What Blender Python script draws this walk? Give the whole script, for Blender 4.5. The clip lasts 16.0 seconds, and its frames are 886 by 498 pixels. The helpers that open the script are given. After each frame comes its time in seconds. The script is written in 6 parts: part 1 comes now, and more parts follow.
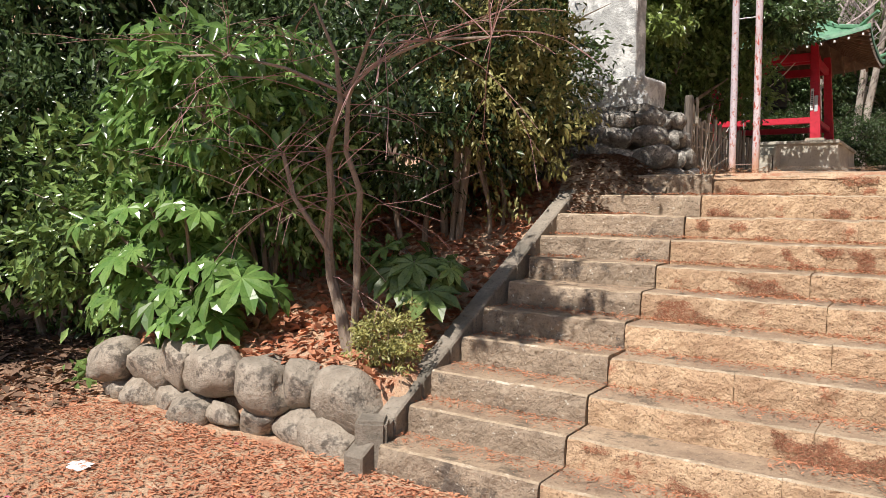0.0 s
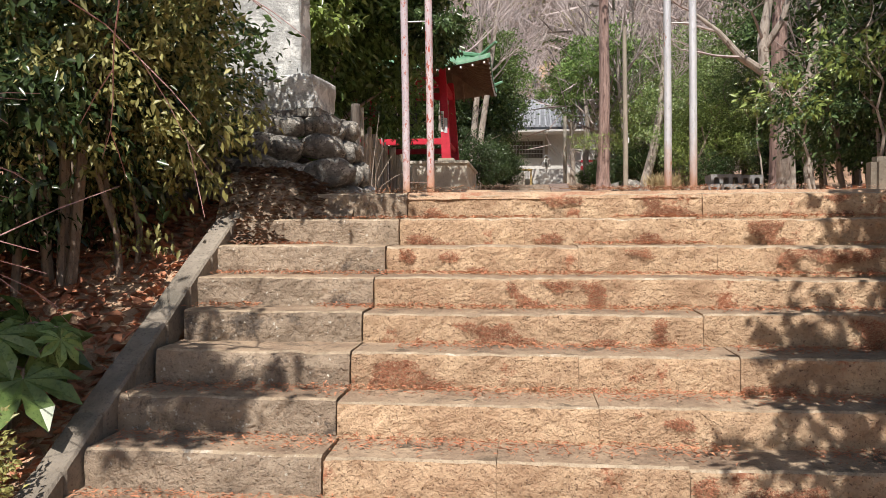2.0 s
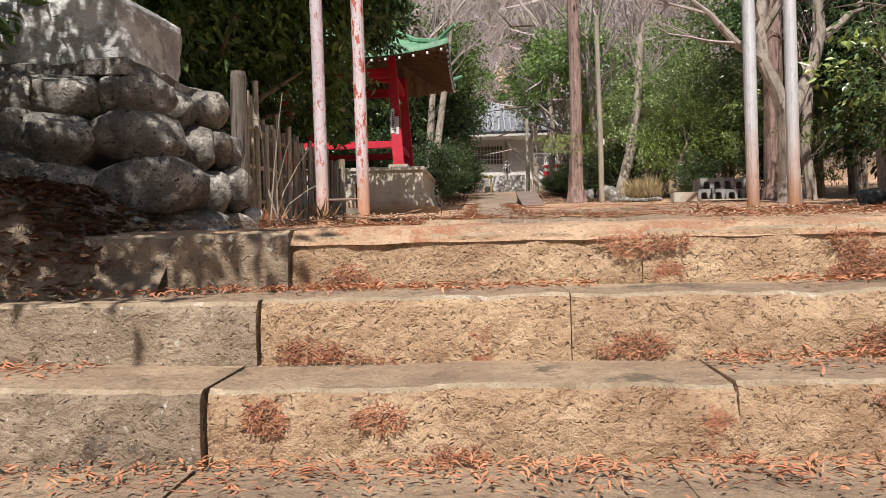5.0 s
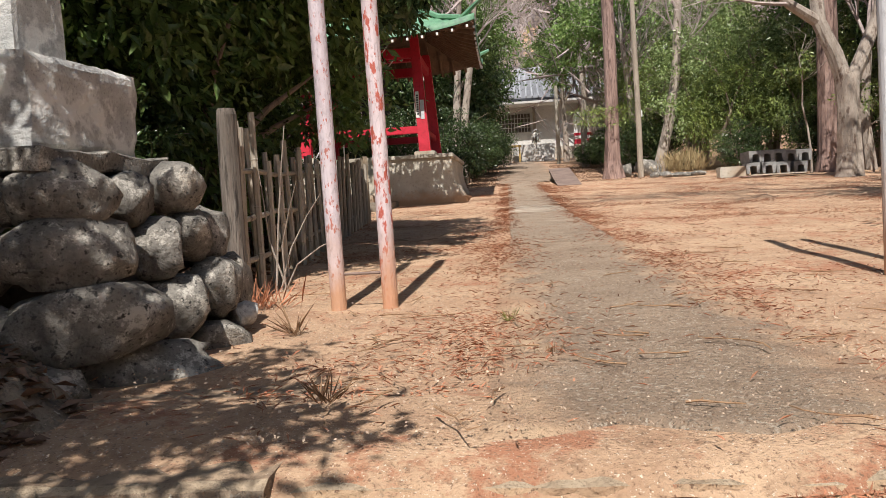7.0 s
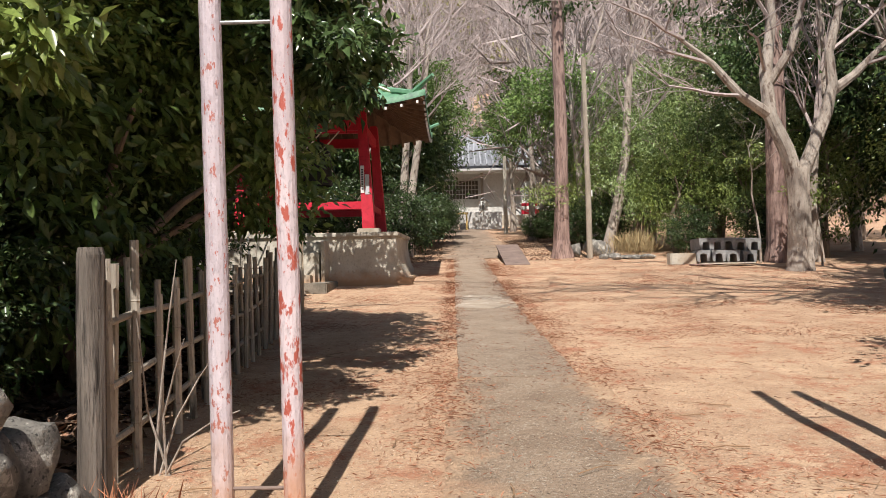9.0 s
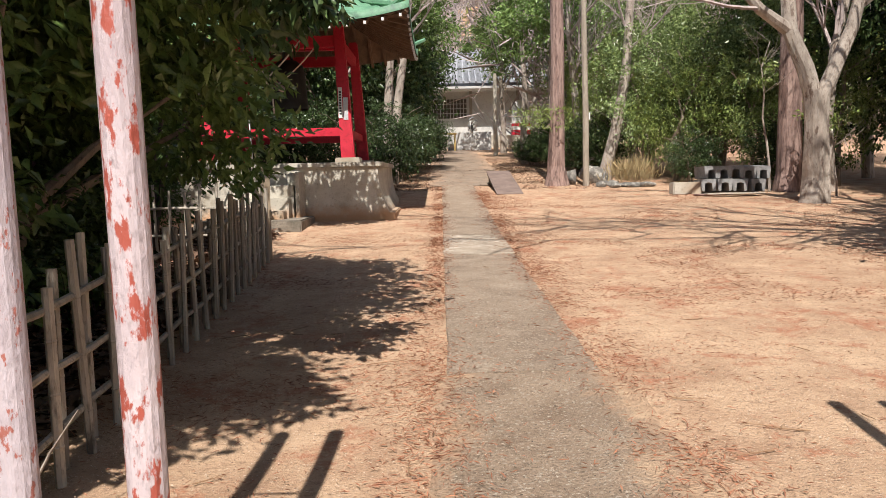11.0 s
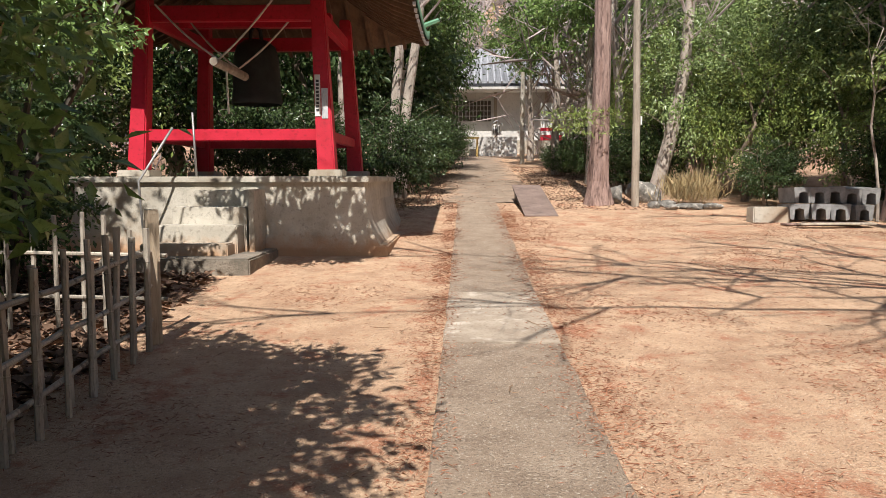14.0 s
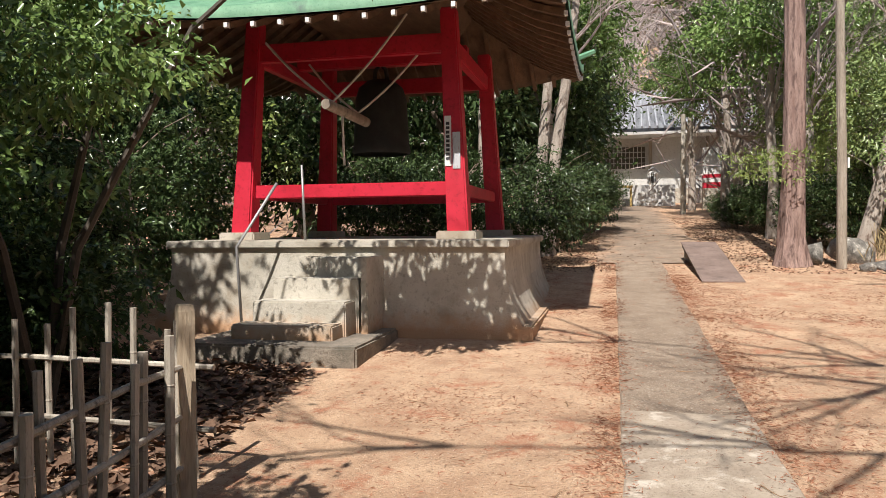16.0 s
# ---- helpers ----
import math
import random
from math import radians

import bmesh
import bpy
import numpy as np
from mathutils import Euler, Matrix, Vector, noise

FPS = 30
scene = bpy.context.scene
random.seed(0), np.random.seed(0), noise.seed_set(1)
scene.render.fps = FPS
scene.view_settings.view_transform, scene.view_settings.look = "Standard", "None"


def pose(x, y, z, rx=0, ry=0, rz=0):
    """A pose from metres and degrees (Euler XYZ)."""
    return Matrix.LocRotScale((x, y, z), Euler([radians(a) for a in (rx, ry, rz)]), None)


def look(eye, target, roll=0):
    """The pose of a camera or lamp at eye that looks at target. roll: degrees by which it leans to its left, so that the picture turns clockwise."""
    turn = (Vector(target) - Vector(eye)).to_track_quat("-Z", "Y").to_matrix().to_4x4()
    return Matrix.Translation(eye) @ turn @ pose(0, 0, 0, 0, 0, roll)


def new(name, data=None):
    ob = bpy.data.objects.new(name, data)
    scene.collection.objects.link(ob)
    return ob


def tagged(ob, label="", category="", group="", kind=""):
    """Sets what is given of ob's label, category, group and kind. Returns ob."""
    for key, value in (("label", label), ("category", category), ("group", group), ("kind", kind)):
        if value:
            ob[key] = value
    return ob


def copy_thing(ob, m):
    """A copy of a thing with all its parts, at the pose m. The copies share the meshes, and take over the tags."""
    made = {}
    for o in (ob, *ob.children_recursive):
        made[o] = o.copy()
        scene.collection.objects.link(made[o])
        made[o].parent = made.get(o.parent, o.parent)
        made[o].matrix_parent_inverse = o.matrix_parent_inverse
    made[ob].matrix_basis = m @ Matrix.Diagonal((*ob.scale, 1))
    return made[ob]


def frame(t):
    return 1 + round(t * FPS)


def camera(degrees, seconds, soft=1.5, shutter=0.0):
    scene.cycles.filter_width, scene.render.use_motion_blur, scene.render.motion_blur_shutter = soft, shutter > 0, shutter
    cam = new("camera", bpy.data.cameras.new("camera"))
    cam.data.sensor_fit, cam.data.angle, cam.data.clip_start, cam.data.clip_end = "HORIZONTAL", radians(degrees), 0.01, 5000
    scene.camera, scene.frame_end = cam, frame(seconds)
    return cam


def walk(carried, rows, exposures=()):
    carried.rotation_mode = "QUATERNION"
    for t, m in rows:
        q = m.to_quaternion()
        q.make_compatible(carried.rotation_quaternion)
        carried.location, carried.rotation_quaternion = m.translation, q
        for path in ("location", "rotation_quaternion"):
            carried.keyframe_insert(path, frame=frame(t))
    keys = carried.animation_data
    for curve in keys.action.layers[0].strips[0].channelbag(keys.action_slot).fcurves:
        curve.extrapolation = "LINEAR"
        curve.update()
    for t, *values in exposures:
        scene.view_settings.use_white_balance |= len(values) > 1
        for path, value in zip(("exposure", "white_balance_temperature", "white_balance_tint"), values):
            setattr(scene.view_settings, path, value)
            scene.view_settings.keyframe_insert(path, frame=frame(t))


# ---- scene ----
cam = camera(61.1, 16.0, soft=0.85)

PATH = [
    (0, (1.884, -7.078, -0.33), (0.768, -5.422, -0.437), 0.9),
    (0.5, (1.567, -6.848, -0.347), (0.683, -5.058, -0.473), 1.5),
    (1, (1.314, -6.592, -0.289), (0.715, -4.687, -0.403), 1.6),
    (1.5, (1.172, -6.176, -0.271), (0.738, -4.227, -0.381), -0.2),
    (2, (1.0, -5.748, -0.251), (0.785, -3.76, -0.305), -0.2),
    (2.5, (0.921, -5.272, -0.219), (0.962, -3.272, -0.209), -0.6),
    (3, (0.965, -4.693, -0.195), (1.086, -2.697, -0.172), -1.8),
    (3.5, (0.942, -4.07, -0.274), (1.105, -2.076, -0.267), -1.4),
    (4, (0.93, -3.483, -0.218), (1.063, -1.487, -0.242), -0.5),
    (4.1, (0.941, -3.358, -0.203), (1.042, -1.361, -0.229), -1.0),
    (4.5, (0.9, -2.971, -0.049), (0.896, -0.971, -0.066), -1.0),
    (4.7, (0.837, -2.835, -0.043), (0.781, -0.836, -0.067), -0.8),
    (6.8, (0.638, -1.783, 0.502), (0.44, 0.204, 0.397), -2.8),
    (7, (0.642, -1.654, 0.54), (0.461, 0.334, 0.414), -3.3),
    (7.5, (0.592, -1.446, 0.668), (0.471, 0.546, 0.54), -3.4),
    (8, (0.65, -1.177, 0.785), (0.608, 0.821, 0.704), -3.9),
    (8.5, (0.601, -0.975, 0.902), (0.521, 1.023, 0.868), -2.8),
    (9, (0.626, -0.755, 1.012), (0.598, 1.245, 1.034), -1.2),
    (9.5, (0.631, -0.557, 1.118), (0.605, 1.443, 1.118), -1.9),
    (10, (0.599, -0.36, 1.257), (0.591, 1.638, 1.182), -1.6),
    (10.2, (0.608, -0.246, 1.26), (0.611, 1.75, 1.146), -1.3),
    (12.3, (0.67, 2.043, 1.447), (0.634, 4.03, 1.225), -0.5),
    (12.5, (0.709, 2.29, 1.496), (0.662, 4.281, 1.318), -0.4),
    (13, (0.761, 2.933, 1.475), (0.732, 4.927, 1.335), -0.8),
    (13.5, (0.765, 3.527, 1.473), (0.695, 5.52, 1.312), -0.5),
    (14, (0.8, 4.097, 1.503), (0.742, 6.087, 1.315), -0.1),
    (14.5, (0.827, 4.672, 1.534), (0.754, 6.655, 1.285), 1.0),
    (15, (0.742, 5.224, 1.592), (0.607, 7.211, 1.404), 0.7),
    (15.5, (0.715, 5.734, 1.658), (0.463, 7.717, 1.595), 0.6),
    (16, (0.594, 6.155, 1.648), (0.152, 8.105, 1.593), -0.5),
]
EXPOSURE = [(0.0, 0.36), (2.0, 0.31), (4.5, 0.23), (7.0, 0.31), (9.5, 0.39), (12.5, 0.47), (16.0, 0.42)]
walk(cam, [(t, look(eye, goal, roll)) for t, eye, goal, roll in PATH], EXPOSURE)

# ---- light ----
SUN_ELEVATION = 53.0
world = bpy.data.worlds.new("world")
scene.world = world
world.use_nodes = True
sky = world.node_tree.nodes.new("ShaderNodeTexSky")
sky.sky_type, sky.sun_disc = "NISHITA", False
sky.sun_elevation, sky.sun_rotation = radians(SUN_ELEVATION), radians(180)
world.node_tree.links.new(sky.outputs[0], world.node_tree.nodes["Background"].inputs[0])
world.node_tree.nodes["Background"].inputs[1].default_value = 0.075
sun = new("sun", bpy.data.lights.new("sun", "SUN"))
sun.data.energy, sun.data.angle, sun.data.color = 5.0, radians(0.5), (1.0, 0.935, 0.865)
sun.matrix_world = look((0, 0, 0), (0.03, math.cos(radians(SUN_ELEVATION)), -math.sin(radians(SUN_ELEVATION))))


# ---- materials ----
def material(name, dark, light, scale=6.0, rough=0.85, bump=0.3, bump_scale=60.0, patch=None, patch_scale=1.5,
             patch_from=0.5, patch_to=0.65, metal=0.0, stretch=(1, 1, 1), random_tint=0.0, translucent=0.0, local=False, depth=0.02, pits=0.0, foot=None, patch_rough=0.65, speck=None, verge=None):
    """Colour from two scales of noise, an optional third colour in patches, and fine relief."""
    m = bpy.data.materials.new(name)
    m.use_nodes = True
    n, ln = m.node_tree.nodes, m.node_tree.links
    shader = n["Principled BSDF"]
    shader.inputs["Roughness"].default_value = rough
    shader.inputs["Metallic"].default_value = metal
    if local:
        where = n.new("ShaderNodeTexCoord").outputs["Object"]
    else:
        where = n.new("ShaderNodeNewGeometry").outputs["Position"]
    move = n.new("ShaderNodeMapping")
    move.inputs["Scale"].default_value = stretch
    ln.new(where, move.inputs["Vector"])

    def noise_at(size, detail, rough_by=0.65):
        t = n.new("ShaderNodeTexNoise")
        t.inputs["Scale"].default_value, t.inputs["Detail"].default_value = size, detail
        t.inputs["Roughness"].default_value = rough_by
        ln.new(move.outputs[0], t.inputs["Vector"])
        return t.outputs["Fac"]

    def ramp(fac, a, b, lo, hi):
        r = n.new("ShaderNodeMapRange")
        r.inputs["From Min"].default_value, r.inputs["From Max"].default_value = lo, hi
        ln.new(fac, r.inputs["Value"])
        mix = n.new("ShaderNodeMix")
        mix.data_type = "RGBA"
        ln.new(r.outputs["Result"], mix.inputs["Factor"])
        for k, c in (("A", a), ("B", b)):
            sock = [s for s in mix.inputs if s.name == k and s.type == "RGBA"][0]
            if isinstance(c, tuple):
                sock.default_value = (*c, 1)
            else:
                ln.new(c, sock)
        return [s for s in mix.outputs if s.type == "RGBA"][0]

    colour = ramp(noise_at(scale, 6), dark, light, 0.32, 0.68)
    fine = ramp(noise_at(scale * 11, 3), tuple(c * 0.75 for c in dark), colour, 0.26, 0.46)
    if patch:
        fine = ramp(noise_at(patch_scale, 10, patch_rough), fine, patch, patch_from, patch_to)
    if speck:
        for tone, size, lo, hi in speck:
            fine = ramp(noise_at(size, 2), fine, tone, lo, hi)
    if verge:
        # soil creeping over both edges of a strip along y
        mid, half, soil_dark, soil_light = verge
        sep = n.new("ShaderNodeSeparateXYZ")
        ln.new(where, sep.inputs[0])
        off = n.new("ShaderNodeMath")
        off.operation = "SUBTRACT"
        ln.new(sep.outputs["X"], off.inputs[0])
        off.inputs[1].default_value = mid
        out = n.new("ShaderNodeMath")
        out.operation = "ABSOLUTE"
        ln.new(off.outputs[0], out.inputs[0])
        reach = n.new("ShaderNodeMath")
        reach.operation = "MULTIPLY_ADD"
        ln.new(noise_at(2.4, 9, 0.74), reach.inputs[0])
        reach.inputs[1].default_value = 2.4 * half
        ln.new(out.outputs[0], reach.inputs[2])
        soil = ramp(noise_at(5.0, 6), soil_dark, soil_light, 0.35, 0.65)
        fine = ramp(reach.outputs[0], fine, soil, 1.80 * half, 2.25 * half)
    if foot:
        tint, z0, z1 = foot
        sep = n.new("ShaderNodeSeparateXYZ")
        ln.new(n.new("ShaderNodeNewGeometry").outputs["Position"], sep.inputs[0])
        rise = n.new("ShaderNodeMath")
        rise.operation = "MULTIPLY_ADD"
        ln.new(noise_at(7.0, 6), rise.inputs[0])
        rise.inputs[1].default_value = 1.6 * (z1 - z0)
        ln.new(sep.outputs["Z"], rise.inputs[2])
        fine = ramp(rise.outputs[0], tint, fine, z0 + 0.8 * (z1 - z0), z1 + 0.8 * (z1 - z0))
    if random_tint:
        info = n.new("ShaderNodeObjectInfo").outputs["Random"]
        island = n.new("ShaderNodeNewGeometry").outputs["Random Per Island"]
        add = n.new("ShaderNodeMath")
        add.operation = "ADD"
        ln.new(info, add.inputs[0])
        ln.new(island, add.inputs[1])
        hsv = n.new("ShaderNodeHueSaturation")
        mr = n.new("ShaderNodeMapRange")
        mr.inputs["From Max"].default_value = 2.0
        mr.inputs["To Min"].default_value, mr.inputs["To Max"].default_value = 1 - random_tint, 1 + random_tint
        ln.new(add.outputs[0], mr.inputs["Value"])
        ln.new(mr.outputs["Result"], hsv.inputs["Value"])
        ln.new(fine, hsv.inputs["Color"])
        fine = hsv.outputs["Color"]
    ln.new(fine, shader.inputs["Base Color"])
    if bump:
        b = n.new("ShaderNodeBump")
        b.inputs["Strength"].default_value, b.inputs["Distance"].default_value = bump, depth
        height = noise_at(bump_scale, 8)
        if pits:
            v = n.new("ShaderNodeTexVoronoi")
            v.inputs["Scale"].default_value = pits
            warp = n.new("ShaderNodeVectorMath")
            warp.operation = "MULTIPLY_ADD"
            wob = n.new("ShaderNodeTexNoise")
            wob.inputs["Scale"].default_value = pits * 0.8
            ln.new(move.outputs[0], wob.inputs["Vector"])
            ln.new(wob.outputs["Color"], warp.inputs[0])
            warp.inputs[1].default_value = (2.2 / pits,) * 3
            ln.new(move.outputs[0], warp.inputs[2])
            ln.new(warp.outputs[0], v.inputs["Vector"])
            low = n.new("ShaderNodeMapRange")
            low.inputs["From Max"].default_value, low.inputs["To Max"].default_value = 0.28, 0.35
            ln.new(v.outputs["Distance"], low.inputs["Value"])
            both = n.new("ShaderNodeMath")
            both.operation = "ADD"
            ln.new(height, both.inputs[0])
            ln.new(low.outputs["Result"], both.inputs[1])
            height = both.outputs[0]
        ln.new(height, b.inputs["Height"])
        ln.new(b.outputs[0], shader.inputs["Normal"])
    if translucent:
        tr = n.new("ShaderNodeBsdfTranslucent")
        ln.new(fine, tr.inputs["Color"])
        mixs = n.new("ShaderNodeMixShader")
        mixs.inputs[0].default_value = translucent
        ln.new(shader.outputs[0], mixs.inputs[1])
        ln.new(tr.outputs[0], mixs.inputs[2])
        ln.new(mixs.outputs[0], n["Material Output"].inputs["Surface"])
    return m


M_GROUND = material("earth", (0.43, 0.265, 0.165), (0.65, 0.45, 0.295), 2.6, 0.95, 1.0, 60, (0.44, 0.205, 0.118), 2.2, 0.53, 0.60, depth=0.018, pits=70, patch_rough=0.80,
                    speck=(((0.27, 0.16, 0.10), 75, 0.61, 0.70), ((0.78, 0.66, 0.52), 110, 0.63, 0.70)))
M_STEP = material("tuff", (0.42, 0.27, 0.165), (0.72, 0.52, 0.335), 4.5, 0.95, 1.0, 22, (0.42, 0.18, 0.10), 3.0, 0.585, 0.64, random_tint=0.16, depth=0.045, pits=42, patch_rough=0.78,
                  speck=(((0.20, 0.12, 0.075), 60, 0.62, 0.70),))
M_STEP_GREY = material("grey_tuff", (0.25, 0.19, 0.135), (0.47, 0.37, 0.27), 4.5, 0.95, 1.0, 22, (0.15, 0.12, 0.095), 2.8, 0.55, 0.61, random_tint=0.16, depth=0.04, pits=42, patch_rough=0.78,
                       speck=(((0.60, 0.55, 0.46), 30, 0.66, 0.72),))
M_TREAD = material("trodden_tuff", (0.27, 0.185, 0.125), (0.52, 0.385, 0.26), 4.0, 0.95, 1.0, 26, (0.17, 0.13, 0.09), 3.4, 0.55, 0.62, random_tint=0.16, depth=0.025, patch_rough=0.76,
                   speck=(((0.66, 0.55, 0.42), 80, 0.66, 0.73),))
M_NOSE = material("worn_tuff", (0.34, 0.25, 0.165), (0.62, 0.50, 0.36), 9.0, 0.95, 1.0, 26, (0.70, 0.63, 0.52), 4.5, 0.58, 0.63, depth=0.035, patch_rough=0.78)
M_PATH = material("old_concrete", (0.26, 0.19, 0.135), (0.42, 0.325, 0.24), 3.0, 0.95, 1.0, 80, (0.52, 0.44, 0.35), 52, 0.555, 0.62,
                  speck=(((0.09, 0.07, 0.055), 85, 0.63, 0.70), ((0.66, 0.58, 0.48), 90, 0.66, 0.72)), depth=0.02)
M_PATH_WORN = material("gravelly_concrete", (0.27, 0.19, 0.13), (0.42, 0.315, 0.225), 3.0, 0.95, 1.0, 70, (0.50, 0.42, 0.33), 52, 0.555, 0.62, depth=0.022, pits=70,
                       speck=(((0.09, 0.07, 0.055), 85, 0.63, 0.70), ((0.66, 0.58, 0.48), 90, 0.65, 0.71)), verge=(1.10, 0.46, (0.44, 0.27, 0.17), (0.62, 0.44, 0.29)))
M_PATH_PALE = material("pale_concrete", (0.33, 0.26, 0.195), (0.50, 0.42, 0.33), 4.0, 0.95, 0.7, 60, (0.62, 0.55, 0.46), 5, 0.56, 0.66)
M_CONCRETE = material("concrete", (0.40, 0.365, 0.30), (0.56, 0.525, 0.45), 1.6, 0.92, 0.25, 40, (0.34, 0.25, 0.17), 1.2, 0.52, 0.72)
M_KERB = material("kerb_stone", (0.17, 0.145, 0.115), (0.33, 0.285, 0.23), 4, 0.92, 0.7, 40, (0.14, 0.125, 0.10), 3, 0.50, 0.64)
M_ROCK = material("boulder", (0.085, 0.08, 0.072), (0.32, 0.30, 0.265), 7.0, 0.92, 1.0, 26, (0.55, 0.52, 0.46), 8, 0.545, 0.60, patch_rough=0.80, speck=(((0.05, 0.048, 0.045), 40, 0.60, 0.68),), random_tint=0.3, local=True, depth=0.03)
M_ROCK_TAN = material("tan_boulder", (0.24, 0.20, 0.155), (0.45, 0.39, 0.315), 5.5, 0.92, 1.0, 24, (0.13, 0.11, 0.09), 4, 0.53, 0.60, patch_rough=0.74, random_tint=0.25, local=True, depth=0.03)
M_GRANITE = material("granite", (0.34, 0.345, 0.34), (0.60, 0.605, 0.59), 9.0, 0.88, 0.9, 40, (0.74, 0.745, 0.72), 6, 0.50, 0.57)
M_RED = material("red_paint", (0.46, 0.012, 0.03), (0.62, 0.022, 0.055), 2.0, 0.5, 0.1, 80, (0.30, 0.02, 0.025), 3, 0.62, 0.8)
M_POLE = material("peeling_paint", (0.47, 0.40, 0.435), (0.66, 0.59, 0.63), 7, 0.5, 0.4, 60, (0.42, 0.15, 0.12), 42.0, 0.57, 0.605, stretch=(1, 1, 0.45), foot=((0.52, 0.30, 0.19), 0.12, 0.5))
M_POLE_RED = material("peeling_red_paint", (0.50, 0.41, 0.435), (0.70, 0.61, 0.635), 7, 0.5, 0.4, 60, (0.43, 0.10, 0.07), 28.0, 0.52, 0.57, stretch=(1, 1, 0.4), foot=((0.52, 0.28, 0.17), 0.12, 0.45))
M_POLE_GREY = material("galvanised", (0.50, 0.51, 0.54), (0.66, 0.68, 0.71), 5, 0.45, 0.15, 60, (0.36, 0.17, 0.10), 13.0, 0.60, 0.64, stretch=(1, 1, 0.3), metal=0.2, foot=((0.40, 0.22, 0.14), 0.1, 0.7))
M_BAMBOO = material("weathered_bamboo", (0.30, 0.26, 0.21), (0.60, 0.545, 0.455), 9, 0.7, 0.2, 60, (0.15, 0.125, 0.10), 9, 0.56, 0.64, random_tint=0.3, stretch=(1, 1, 0.2))
M_WOOD = material("weathered_wood", (0.22, 0.18, 0.14), (0.42, 0.37, 0.30), 10, 0.85, 0.5, 40, (0.14, 0.11, 0.09), 6, 0.55, 0.7, stretch=(1, 1, 0.12))
M_RAFTER = material("rafter_wood", (0.10, 0.058, 0.035), (0.20, 0.12, 0.072), 8, 0.8, 0.2, 40, stretch=(1, 0.3, 1))
M_COPPER = material("green_copper", (0.10, 0.25, 0.145), (0.19, 0.37, 0.225), 4, 0.6, 0.2, 30, (0.09, 0.16, 0.12), 3, 0.56, 0.7)
M_BARK = material("bark", (0.16, 0.12, 0.09), (0.34, 0.27, 0.21), 7, 0.9, 0.9, 25, stretch=(1, 1, 0.4))
M_BARK_GREY = material("smooth_grey_bark", (0.28, 0.235, 0.195), (0.48, 0.42, 0.36), 5, 0.9, 0.7, 30, (0.17, 0.125, 0.10), 9, 0.55, 0.63, stretch=(1, 1, 0.4))
M_BARK_RED = material("red_bark", (0.20, 0.125, 0.105), (0.40, 0.285, 0.245), 9, 0.92, 1.0, 22, (0.12, 0.075, 0.065), 14, 0.5, 0.62, stretch=(1, 1, 0.16))
M_TWIG = material("twig", (0.32, 0.26, 0.245), (0.54, 0.46, 0.435), 8, 0.9, 0.2, 40)
M_BRONZE = material("bronze", (0.012, 0.014, 0.014), (0.03, 0.034, 0.032), 6, 0.7, 0.2, 40)
M_PLATFORM = material("stained_concrete", (0.41, 0.38, 0.315), (0.58, 0.545, 0.47), 1.6, 0.92, 0.4, 40, (0.30, 0.255, 0.195), 2.2, 0.53, 0.68, foot=((0.46, 0.29, 0.175), 0.58, 0.80))
M_POST = material("split_wood", (0.085, 0.07, 0.058), (0.24, 0.205, 0.175), 14, 0.9, 1.0, 30, (0.05, 0.042, 0.036), 22, 0.52, 0.58, stretch=(1, 1, 0.07), depth=0.03)
M_POST_TAN = material("pale_timber", (0.36, 0.28, 0.19), (0.56, 0.46, 0.34), 8, 0.85, 0.6, 40, (0.25, 0.19, 0.13), 7, 0.55, 0.66, stretch=(1, 1, 0.1))
M_ROPE = material("rope", (0.58, 0.55, 0.50), (0.76, 0.73, 0.68), 20, 0.9, 0.4, 90)
M_PLASTER = material("white_plaster", (0.50, 0.49, 0.47), (0.62, 0.61, 0.59), 1.0, 0.9, 0.1, 30)
M_TILE = material("grey_roof", (0.33, 0.34, 0.37), (0.47, 0.49, 0.52), 3, 0.6, 0.3, 20)
M_DARKWOOD = material("dark_wood", (0.05, 0.04, 0.03), (0.10, 0.08, 0.06), 8, 0.7, 0.2, 40)
M_RUST = material("rusty_plate", (0.17, 0.12, 0.10), (0.27, 0.20, 0.17), 3, 0.8, 0.3, 40, (0.10, 0.075, 0.065), 2, 0.55, 0.7)
M_STEEL = material("dull_steel", (0.30, 0.30, 0.30), (0.45, 0.45, 0.45), 6, 0.5, 0.1, 60, metal=0.6)
M_WHITE = material("white_board", (0.72, 0.72, 0.70), (0.82, 0.82, 0.80), 2, 0.6, 0.05, 40)
M_INK = material("ink", (0.03, 0.03, 0.035), (0.06, 0.06, 0.065), 5, 0.7, 0.0)
M_YELLOW = material("yellow_wood", (0.50, 0.34, 0.12), (0.62, 0.45, 0.18), 5, 0.7, 0.1)


# ---- small builders ----
def part(name, bm, mat, parent=None, label="", smooth=False):
    """Links a bmesh as one mesh object, under a thing if one is given."""
    me = bpy.data.meshes.new(name)
    bm.to_mesh(me)
    bm.free()
    me.materials.append(mat)
    if smooth:
        me.polygons.foreach_set("use_smooth", [True] * len(me.polygons))
    ob = new(name, me)
    if parent is not None:
        ob.parent = parent
    if label:
        ob["label"] = label
    return ob


def sheet(name, verts, faces, mat, parent=None, label="", smooth=False):
    me = bpy.data.meshes.new(name)
    me.from_pydata(verts, [], faces)
    me.materials.append(mat)
    if smooth:
        me.polygons.foreach_set("use_smooth", [True] * len(me.polygons))
    ob = new(name, me)
    if parent is not None:
        ob.parent = parent
    if label:
        ob["label"] = label
    return ob


